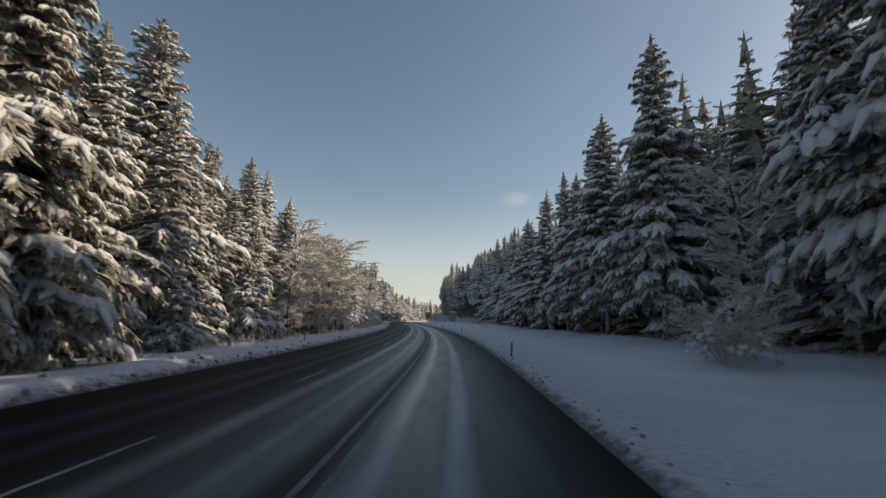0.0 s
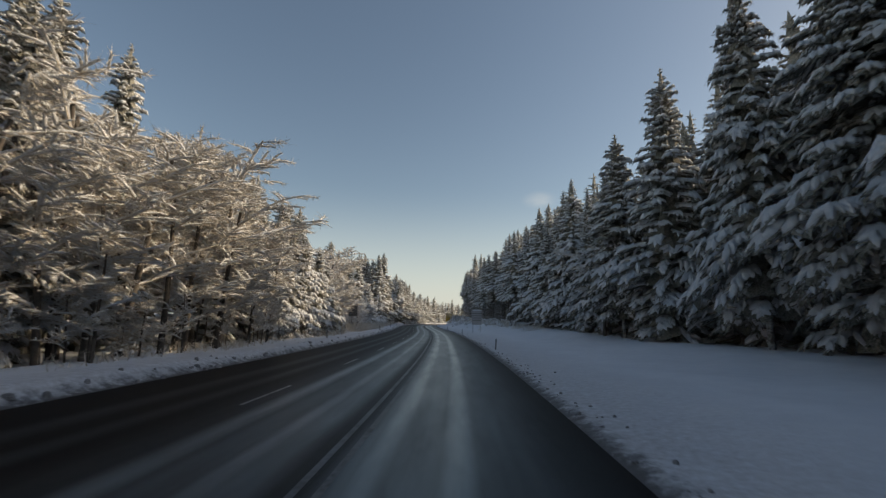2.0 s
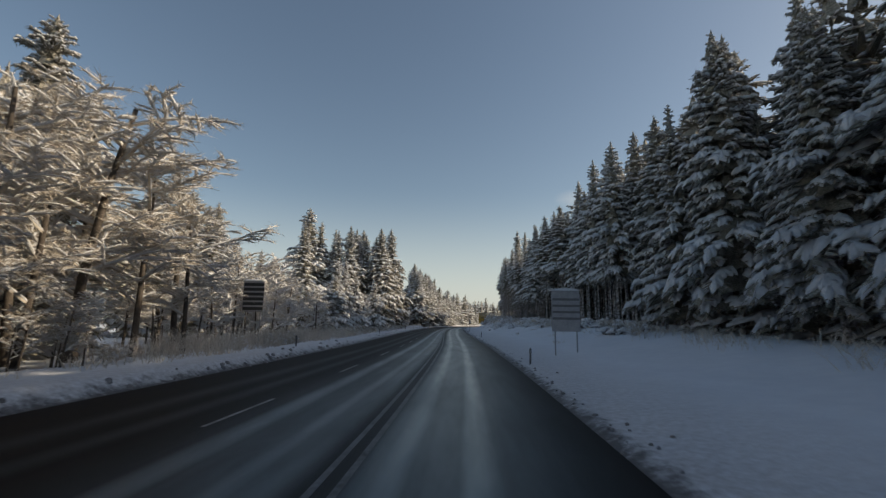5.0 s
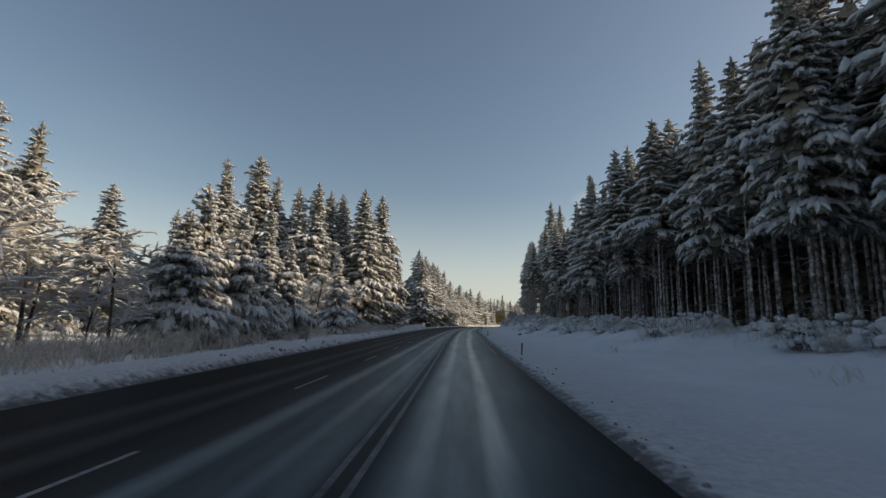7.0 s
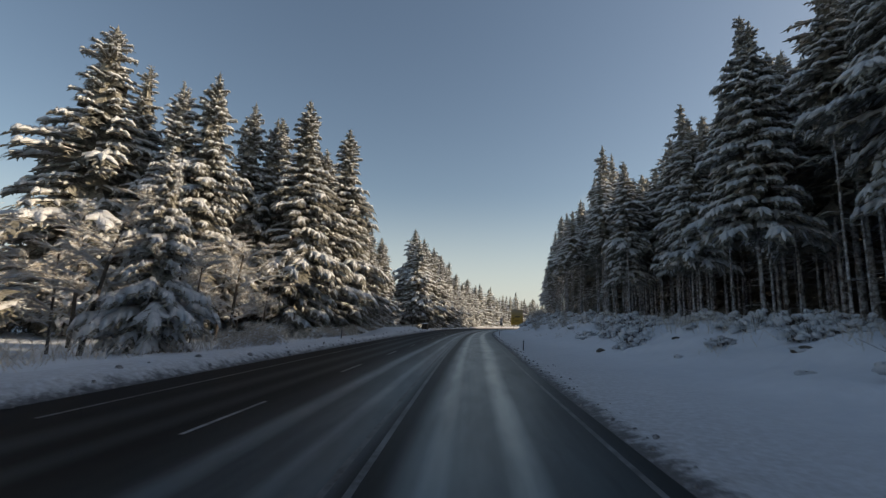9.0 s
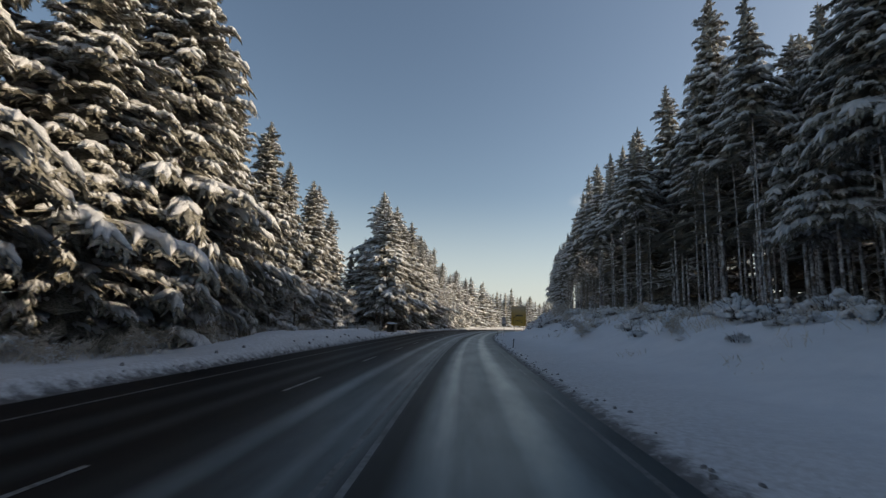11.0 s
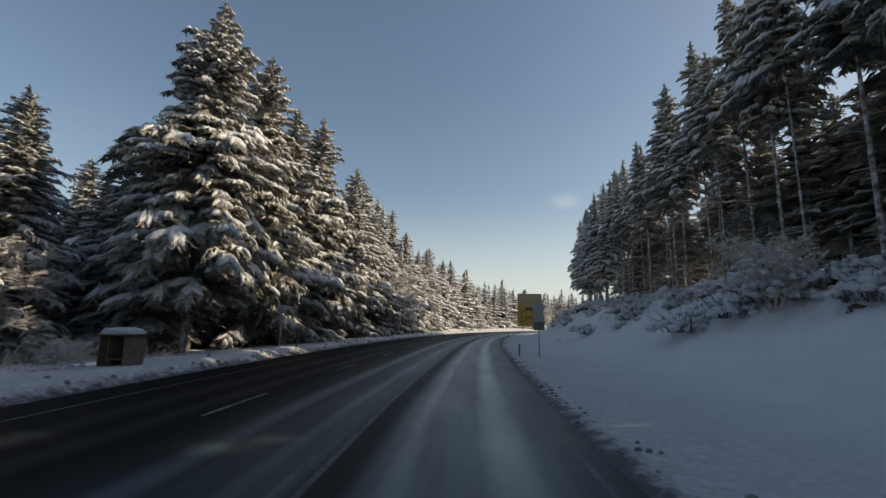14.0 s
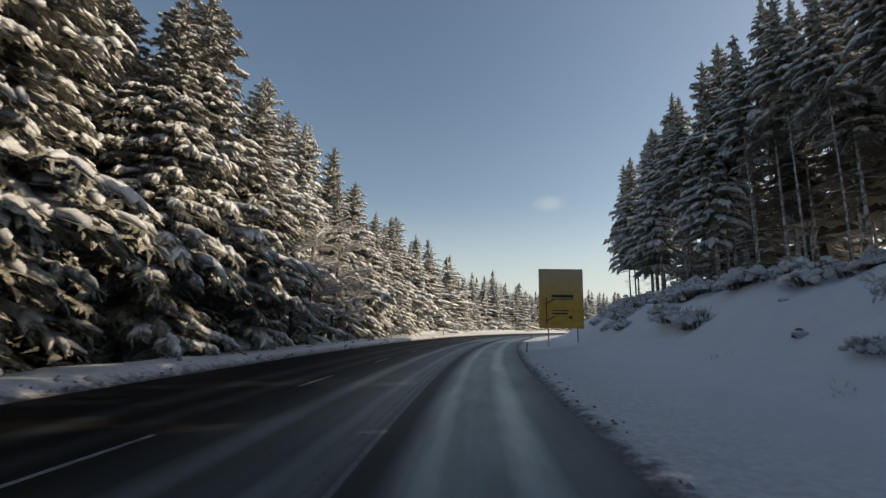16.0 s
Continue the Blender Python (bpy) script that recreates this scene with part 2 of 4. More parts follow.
    base = blend(t, 0.5, ramp(t, streak.outputs["Fac"], [(0.35, (0.004, 0.003, 0.003)), (0.65, (0.015, 0.012, 0.011))]), ramp(t, grit, [(0.3, (0.005, 0.004, 0.004)), (0.7, (0.018, 0.016, 0.015))]))
    # pale salt, its teal tint painting in the sky's reflection
    salt_sheen = blend(t, streak.outputs["Fac"], (0.033, 0.059, 0.074), (0.112, 0.178, 0.212))
    t.links.new(blend(t, tracks, base, salt_sheen), b.inputs["Base Color"])
    rr = node(t, "ShaderNodeMapRange")
    rr.inputs["To Min"].default_value, rr.inputs["To Max"].default_value = 0.55, 0.30
    t.links.new(tracks, rr.inputs["Value"])
    t.links.new(rr.outputs[0], b.inputs["Roughness"])
    sp = node(t, "ShaderNodeMapRange")
    sp.inputs["To Min"].default_value, sp.inputs["To Max"].default_value = 0.05, 0.5
    t.links.new(tracks, sp.inputs["Value"])
    t.links.new(sp.outputs[0], b.inputs["Specular IOR Level"])
    bump(t, b, grit, 0.35, 0.01)


ROAD = material("wet_asphalt", road_surface, 0.6)

# ---- the line of the road ----
# heading in degrees to the left of +y, by metres along the middle of the right-hand lane
KNOTS = [(-140, -6), (0, -2.6), (21, -1.25), (42, 0.3), (63, 1.6), (84, 2.85), (105, 4.0), (127, 5.1), (148, 6.0), (169, 6.6), (190, 6.8), (211, 6.4), (232, 5.6), (253, 4.6), (274, 3.7), (295, 3.0), (316, 2.45), (337, 0.95), (365, -2.0), (407, -7.5), (456, -15), (525, -27), (615, -42), (730, -55), (1100, -60)]
STEP = 0.5
_s = np.arange(-140, 1100 + STEP, STEP)
_h = np.radians(np.interp(_s, *zip(*KNOTS)))
_x, _y = np.cumsum(-np.sin(_h)) * STEP, np.cumsum(np.cos(_h)) * STEP
_x, _y = _x - np.interp(0, _s, _x), _y - np.interp(0, _s, _y)
# the carriageway wanders a little about that line, and its left half widens towards the lay-by
WANDER = [(90, 0.0), (155, 0.42), (190, 0.40), (240, 0.25), (270, -0.2), (292, -0.45), (310, -0.55), (330, -0.2)]
WIDEN = [(225, 0.0), (300, 0.06), (328, 0.2)]
BROAD = [(170, 0.0), (240, 0.58), (270, 0.54), (292, 0.33), (325, 0.0)]


def along(s, lat):
    """The place in the plan, s metres along the road and lat metres to the right of the lane's middle."""
    h = np.interp(s, _s, _h)
    lat = lat + np.interp(s, *zip(*WANDER)) + np.minimum(lat + 3, 0) * np.interp(s, *zip(*WIDEN)) + np.clip(lat / 3, 0, 1) * np.interp(s, *zip(*BROAD))
    return np.interp(s, _s, _x) + lat * np.cos(h), np.interp(s, _s, _y) + lat * np.sin(h), h


EDGE_RIGHT, EDGE_LEFT = 3.0, -11.75
BANK = [(-140, 1.15), (80, 1.15), (135, 1.7), (180, 2.6), (210, 2.9), (262, 3.9), (295, 4.8), (335, 5.3), (375, 5.9), (410, 6.3), (440, 5.0), (480, 2.5), (540, 1.3), (1100, 1.1)]


def rise(v, a, b):
    u = np.clip((v - a) / (b - a), 0, 1)
    return u * u * (3 - 2 * u)


def lumps(s, lat):
    small = np.sin(s * 0.9 + 1.3 * np.sin(lat * 0.7)) * np.sin(lat * 1.1 + 0.8 * np.sin(s * 0.37)) + 0.6 * np.sin(s * 0.21 + lat * 0.3)
    bushy = rise(s, 150, 190) * rise(lat, 8.5, 12.5)
    big = np.sin(s * 0.62 + 0.9 * np.sin(lat * 0.5)) * np.sin(lat * 0.8 + np.sin(s * 0.23)) + np.sin(s * 1.7 + lat) * np.sin(lat * 1.9 - s * 0.4) * 0.5
    return small * 0.07 + big * 0.27 * bushy


def height(s, lat):
    """The snow's height beside the road, just under the asphalt on it."""
    s, lat = np.asarray(s, float), np.asarray(lat, float)
    bank = np.interp(s, *zip(*BANK))
    r = lat - EDGE_RIGHT
    right = 0.12 * rise(r, 0, 0.4) + 0.40 * rise(r, 0.3, 7) + (bank - 0.5) * rise(r, 5, 16)
    l = EDGE_LEFT - lat
    left = 0.48 * rise(l, 0, 1.0) - 0.34 * rise(l, 1.4, 6) - 0.4 * rise(l, 6, 14) + 1.5 * rise(s, 400, 440) * rise(l, 1, 12) + 0.9 * rise(s, 254, 266) * (1 - rise(s, 290, 300)) * rise(l, 0.2, 2.2) * (1 - 0.7 * rise(l, 3.0, 6))
    rough = lumps(s, lat) * rise(np.maximum(r, l), 0.3, 3)
    return np.where(r > 0, right + rough, np.where(l > 0, left + rough, -0.05)) - 2.4 * rise(np.abs(lat), 66, 86)


def tri_mesh(name, verts, tris, mat, smooth=True):
    """A mesh of triangles from arrays."""
    me = bpy.data.meshes.new(name)
    me.vertices.add(len(verts))
    me.vertices.foreach_set("co", np.asarray(verts, np.float32).ravel())
    me.loops.add(3 * len(tris))
    me.loops.foreach_set("vertex_index", np.asarray(tris, np.int32).ravel())
    me.polygons.add(len(tris))
    me.polygons.foreach_set("loop_start", np.arange(len(tris), dtype=np.int32) * 3)
    me.polygons.foreach_set("use_smooth", np.full(len(tris), smooth))
    me.update(calc_edges=True)
    me.materials.append(mat)
    return me


def sheet(name, ss, lats, z, mat, u=None):
    """A strip of surface over the grid of ss and lats, with its height from z(s, lat)."""
    S, L = np.meshgrid(ss, lats, indexing="ij")
    x, y, _ = along(S.ravel(), L.ravel())
    verts = np.stack([x, y, z(S.ravel(), L.ravel())], 1)
    n, m = len(ss), len(lats)
    i = (np.arange(n - 1)[:, None] * m + np.arange(m - 1)).ravel()
    tris = np.concatenate([np.stack([i, i + 1, i + m + 1], 1), np.stack([i, i + m + 1, i + m], 1)])
    me = tri_mesh(name, verts, tris, mat)
    uv = np.stack([(u(S, L) if u else L).ravel(), S.ravel()], 1)
    me.uv_layers.new(name="UVMap").data.foreach_set("uv", uv[tris.ravel()].astype(np.float32).ravel())
    return me


# ---- ground and road ----
def ground():
    ss = np.arange(-138, 900, 1.0)
    lats = np.r_[-90, -80, np.arange(-72, -24, 4), np.arange(-24, -13.2, 0.8), np.arange(-13.2, -11.6, 0.2), -11.6, -8, -4, 0, np.arange(2.6, 4.6, 0.2), np.arange(4.6, 20, 0.6), np.arange(20, 68, 4), 76, 80, 90]
    far = lambda S, L: np.maximum(np.maximum((L - EDGE_RIGHT) * (1 - 0.15 * rise(S, 130, 210)), (EDGE_LEFT - L) * 0.9), 0)
    strip = sheet("ground", ss, lats, height, SNOW, far)
    bm = bmesh.new()
    bm.from_mesh(strip)
    wide = [bm.verts.new((x, y, -1.5)) for x, y in ((-2500, -2500), (2500, -2500), (2500, 2500), (-2500, 2500))]
    face = bm.faces.new(wide)
    for loop in face.loops:
        loop[bm.loops.layers.uv.active].uv = (50, 50)
    bm.to_mesh(strip)
    bm.free()
    return tagged(new("ground", strip), "deep snow on the verges and forest floor, grey with spray at the road edge", "snow", kind="structure")


def track_offset(S, L):
    """Across the road in metres, so that 0 is the middle between the wheel tracks."""
    off = L - np.interp(S, [0, 85, 148, 228], [-0.68, -0.68, -0.40, 0.10])
    return np.where(off > 0, off * (1 - 0.35 * rise(S, 185, 235)), off)


ground()
flat = lambda S, L: 0.004 + 0 * S
tagged(new("road", sheet("road", np.arange(-138, 900, 1.0), np.r_[np.arange(-12.0, 3.3, 0.4)], flat, ROAD, track_offset)), "wet dark asphalt road with pale salted wheel tracks", "road", kind="structure")


def stripe(name, s0, s1, lat, width, label):
    n = max(2, int((s1 - s0) / 2) + 1)
    ob = new(name, sheet(name, np.linspace(s0, s1, n), np.array([lat - width / 2, lat + width / 2]), lambda S, L: 0.009 + 0 * S, PAINT if name == "line_dash" else PAINT_WORN))
    return tagged(ob, label, "road marking", kind="structure")


stripe("line_solid", -130, 880, -2.36, 0.13, "worn white line between the lanes")
stripe("line_solid", -130, 880, -1.98, 0.13, "worn white line between the lanes")
stripe("line_edge", 185, 305, 2.55, 0.12, "white edge line along the verge")
stripe("line_edge", 200, 330, -10.2, 0.13, "worn white edge line")
for k in range(-11, 60):
    begin = 7.3 + 12 * k + float(np.interp(12 * k, [0, 72, 144, 190], [-1.8, 1.1, 0.7, 0.0]))
    stripe("line_dash", begin, begin + 4, -6.25, 0.12, "worn white dash between two lanes")


# ---- shapes that trees are made of ----
class Heap:
    """Vertices and triangles gathered piece by piece."""

    def __init__(self):
        self.v, self.f, self.n = [], [], 0

    def add(self, v, f):
        self.v.append(np.asarray(v, np.float32))
        self.f.append(np.asarray(f, np.int32) + self.n)
        self.n += len(v)

    def both(self):
        return np.concatenate(self.v), np.concatenate(self.f)

    def mesh(self, name, mat, smooth=True):
        return tri_mesh(name, *self.both(), mat, smooth)


def tube(points, radii, sides=6):
    """A tapering tube along the points."""
    p, out = np.asarray(points, float), []
    way = np.gradient(p, axis=0)
    way /= np.linalg.norm(way, axis=1)[:, None] + 1e-9
    side = np.cross(way, (0.31, 0.17, 0.94) if abs(way[0][2]) < 0.8 else (1, 0.1, 0))
    side /= np.linalg.norm(side, axis=1)[:, None] + 1e-9
    up = np.cross(side, way)
    for k in range(sides):
        a = 2 * math.pi * k / sides
        out.append(p + (side * math.cos(a) + up * math.sin(a)) * np.asarray(radii)[:, None])
    n, f = len(p), []
    for k in range(sides):
        b = ((k + 1) % sides) * n
        for i in range(n - 1):
            f += [[k * n + i, b + i, b + i + 1], [k * n + i, b + i + 1, k * n + i + 1]]
    return np.concatenate(out), f


def pillow(rnd, n, at, way, length, width, thick):
    """A cushion of snow drawn out along way."""
    way = way / (np.linalg.norm(way) + 1e-9)
    side = np.array([-way[1], way[0], 0]) / (np.hypot(way[0], way[1]) + 1e-9)
    up = np.cross(way, side)
    a = np.arange(n) * 2 * math.pi / n + rnd.random()
    w = 1 + 0.45 * (rnd.random(n) - 0.5)
    ring = np.outer(np.cos(a) * w * length / 2, way) + np.outer(np.sin(a) * w * width / 2, side)
    if n > 5:
        v = np.concatenate([at + ring - up * thick * 0.3, at + ring * 0.7 + up * thick * 0.55, [at + up * thick * 0.8]])
        f = []
        for k in range(n):
            m = (k + 1) % n
            f += [[k, m, n + m], [k, n + m, n + k], [n + k, n + m, 2 * n]]
        return v, f
    v = np.concatenate([at + ring - up * thick * 0.25, [at + way * length * 0.15 + up * thick * 0.75]])
    return v, [[k, (k + 1) % n, n] for k in range(n)]


def finger(rnd, heap, base, yaw, length, width, thick, droop, steps, sides, curl=1.7):
    """A lumpy roll of snow from base, turned by yaw, that droops towards its blunt tip."""
    u = np.linspace(0, 1, steps + 1)
    w = width * np.sin(np.pi * (0.16 + 0.74 * u)) * (0.72 + 0.56 * rnd.random(steps + 1))
    w[-1] *= 0.45
    h = thick * (0.55 + 0.6 * np.sin(np.pi * (0.1 + 0.8 * u))) * (0.7 + 0.6 * rnd.random(steps + 1))
    cy, sy = math.cos(yaw), math.sin(yaw)
    a = np.arange(sides) * 2 * math.pi / sides + math.pi / 2
    across = np.cos(a)[None, :] * w[:, None] * (0.8 + 0.4 * rnd.random((steps + 1, sides)))
    over = np.sin(a)[None, :] * h[:, None] * np.where(np.sin(a) > 0, 1.0, 0.7)[None, :] * (0.8 + 0.4 * rnd.random((steps + 1, sides)))
    run = (u * length)[:, None] + 0 * across
    drop = (droop * length * u**curl)[:, None]
    bend = (0.10 * length * (rnd.random() - 0.5) * u**2)[:, None]
    x, y = run, across + bend
    v = np.stack([base[0] + x * cy - y * sy, base[1] + x * sy + y * cy, base[2] + over - drop - 0.35 * np.abs(across)], 2).reshape(-1, 3)
    i = (np.arange(steps)[:, None] * sides + np.arange(sides)).ravel()
    j = (np.arange(steps)[:, None] * sides + (np.arange(sides) + 1) % sides).ravel()
    f = np.concatenate([np.stack([i, j, j + sides], 1), np.stack([i, j + sides, i + sides], 1), [[steps * sides, steps * sides + k, steps * sides + k + 1] for k in range(1, sides - 1)]])
    heap.add(v, f)


def frond(rnd, heap, base, yaw, length, width, droop, spikes, steps, curl=1.7):
    """A needled twig: a ridged strip from base with ragged spikes that stick out and hang from its margins."""
    cy, sy = math.cos(yaw), math.sin(yaw)
    u = np.linspace(0, 1.05, steps + 1)
    w = width * np.sin(np.pi * (0.14 + 0.80 * u / 1.05)) * (0.75 + 0.5 * rnd.random(steps + 1))

    def at(run, side, sink):
        return np.stack([base[0] + run * cy - side * sy, base[1] + run * sy + side * cy, base[2] - droop * length * np.maximum(run / length, 0) ** curl - sink], -1)

    run = u * length
    v = np.concatenate([at(run, 0 * w, 0.0 * w), at(run, w, 0.5 * w + 0.012), at(run, -w, 0.5 * w + 0.012)])
    m, f = steps + 1, []
    for i in range(steps):
        f += [[i, i + 1, m + i + 1], [i, m + i + 1, m + i], [i, 2 * m + i, 2 * m + i + 1], [i, 2 * m + i + 1, i + 1]]
    heap.add(v, f)
    if spikes:
        r = (0.1 + 0.95 * rnd.random(spikes)) * length
        side = np.where(rnd.random(spikes) < 0.5, -1.0, 1.0) * width * (0.5 + 0.5 * rnd.random(spikes))
        wide, out, hang = 0.05 * length + 0.012, width * (0.5 + 1.1 * rnd.random(spikes)), 0.03 + 0.09 * rnd.random(spikes)
        tri = np.stack([at(r - wide, side, 0.3 * width + 0 * r), at(r + wide, side, 0.3 * width + 0 * r), at(r + wide * 1.5, side + np.sign(side) * out, 0.3 * width + hang)], 1).reshape(-1, 3)
        heap.add(tri, np.arange(3 * spikes).reshape(-1, 3))


def bough(rnd, detail, fat=1.0, clear=0.1):
    """One bough, 1 long, along +x: needled twigs spread like a hand, a roll of snow on most of them: (needles, snow)."""
    green, white = Heap(), Heap()
    steps, sides = ((6, 6), (4, 4), (2, 3))[3 - detail]
    side_steps, side_sides = ((3, 5), (2, 4), (2, 3))[3 - detail]
    few, spikes = (15, 8, 3)[3 - detail], (5, 3, 1)[3 - detail]
    wide = fat * (1.0, 1.3, 1.9)[3 - detail]
    twigs = [(0.12, 0.0, 0.88, 0.062, 0.10)]  # from, yaw, length, half width, droop
    for k in range(few):
        t, sgn = 0.22 + 0.70 * (k + 0.8 * rnd.random()) / few, 1 if k % 2 else -1
        twigs.append((t, sgn * (0.45 + 0.75 * rnd.random()), (0.34 - 0.18 * t) * (0.6 + 0.7 * rnd.random()), 0.034 + 0.022 * rnd.random(), 0.15 + 0.75 * rnd.random()))
    if detail > 1:
        for k in range(2 if detail == 2 else 3):  # the tips that hang from the end
            twigs.append((0.80 + 0.16 * rnd.random(), (rnd.random() - 0.5) * 1.3, 0.10 + 0.08 * rnd.random(), 0.036 + 0.018 * rnd.random(), 0.7 + 0.6 * rnd.random()))
    for n, (t, yaw, length, half, droop) in enumerate(twigs):
        base = np.array([t, 0.0, 0.03 * (rnd.random() - 0.5)])
        half *= wide
        frond(rnd, green, base - (0, 0, 0.02), yaw, length, half * 1.3, droop, spikes + (3 if n == 0 else 0), max(1, steps // 2) if n == 0 else 2 if detail == 3 else 1)
        if n == 0 or rnd.random() > clear:
            back = 0.0 if n else 0.12 * rnd.random()
            finger(rnd, white, base + (back, 0, 0.012), yaw, (length - back) * (0.86 + 0.14 * rnd.random()), half * (0.85 + 0.4 * rnd.random()), (0.044 + 0.036 * rnd.random()) * (1.2 if detail < 3 else 1.0), droop, steps if n == 0 else side_steps, sides if n == 0 else side_sides)
    return green.both(), white.both()


def spruce_parts(seed, tall, wide, detail, bare=0.02, load=1.0, gap=0.68, ragged=0.5, dry=0.0, stem=0.0085, clear=0.10, fat=1.0):
    """Shapes of a spruce: trunk, needles, snow. wide: the lowest boughs' length; bare: the share of the height with no green boughs."""
    rnd = np.random.default_rng(seed)
    kinds = [bough(rnd, detail, fat, clear) for _ in range(8)]
    green, white, wood = Heap(), Heap(), Heap()
    lean = (rnd.random(2) - 0.5) * 0.02 * tall
    zs = np.linspace(-0.6, tall, 9)
    axis = np.stack([lean[0] * (zs / tall) ** 2, lean[1] * (zs / tall) ** 2, zs], 1)
    wood.add(*tube(axis, stem * tall * (1 - zs / tall * 0.97).clip(0.03), 7 if detail > 1 else 4))
    if bare > 0.05 and detail > 1:
        for k in range(26 if bare > 0.15 else 14):  # dead, snow-dusted stubs below the crown
            zz, a, n = tall * bare * (0.15 + 0.85 * rnd.random()), rnd.random() * 6.3, 0.5 + 1.6 * rnd.random()
            wood.add(*tube([(0, 0, zz), (math.cos(a) * n * 0.6, math.sin(a) * n * 0.6, zz - 0.04 * n), (math.cos(a) * n, math.sin(a) * n, zz - 0.22 * n)], [0.04, 0.028, 0.012], 3))
    # the dense dark inside of the crown: shaggy, overlapping skirts
    for q in np.linspace(0.0, 0.93, 22 if detail > 1 else 9):
        zz, n = tall * (bare + (1 - bare) * q), (14 if detail > 1 else 7)
        reach = 0.42 * wide * ((1 - q) ** 0.66 * min(1, 0.75 + 2.0 * q) + 0.02)
        a = np.arange(n) * 2 * math.pi / n + rnd.random()
        out = reach * (0.55 + 0.9 * rnd.random(n))
        ax = lean * (zz / tall) ** 2
        low = np.stack([np.cos(a) * out + ax[0], np.sin(a) * out + ax[1], zz - 0.045 * tall * (0.6 + 0.8 * rnd.random(n)) * (1 - bare)], 1)
        green.add(np.concatenate([low, [[ax[0], ax[1], zz + 0.07 * tall * (1 - bare)]]]), [[k, (k + 1) % n, n] for k in range(n)])
    z = bare * tall
    bulge = 1 + 0.25 * np.sin(np.arange(0, 40) * 1.7 + seed)
    while z < tall * 0.985:
        q = (z / tall - bare) / (1 - bare)
        reach = wide * ((1 - q) ** 0.82 * min(1, 0.80 + 2.0 * q) + 0.012) * bulge[int(q * 12) % 40]
        count = max(4, round((5.5 + 2.5 * rnd.random()) * (1.25, 1.1, 0.68)[3 - detail]))
        turn = rnd.random() * 6.3
        for k in range(count):
            a = turn + 6.283 * (k + 0.7 * rnd.random()) / count
            n = reach * (1 - ragged / 2 + ragged * rnd.random())
            up, down = np.interp(q, [0, 0.6, 1], [0.0, 0.08, 0.7]), np.interp(q, [0, 0.6, 1], [0.31, 0.28, 0.18]) * (0.7 + 0.6 * rnd.random())
            (gv, gf), (wv, wf) = kinds[rnd.integers(len(kinds))]
            zz = z + (rnd.random() - 0.5) * 0.6
            ax = lean * (zz / tall) ** 2
            broad = np.interp(n, [0.3, 1.5, 5], [1.25, 1.1, 0.9])
            for heap, v, f, thick in ((green, gv, gf, 1.0), (white, wv, wf, load)):
                if heap is white and (rnd.random() < 0.3 * clear or q < dry):
                    continue
                x, y = v[:, 0] * n, v[:, 1] * n * broad
                h = v[:, 2] * (0.14 + 0.80 * n ** 0.9) * thick + n * (up * v[:, 0] - down * v[:, 0] ** 2)
                heap.add(np.stack([x * math.cos(a) - y * math.sin(a) + ax[0], x * math.sin(a) + y * math.cos(a) + ax[1], zz + h], 1), f)
        z += gap * (0.5 + 0.75 * (1 - q)) * (1, 1.2, 1.9)[3 - detail]
    return {"trunk": (wood, BARK), "needles": (green, NEEDLES), "snow": (white, SNOW_LOAD)}


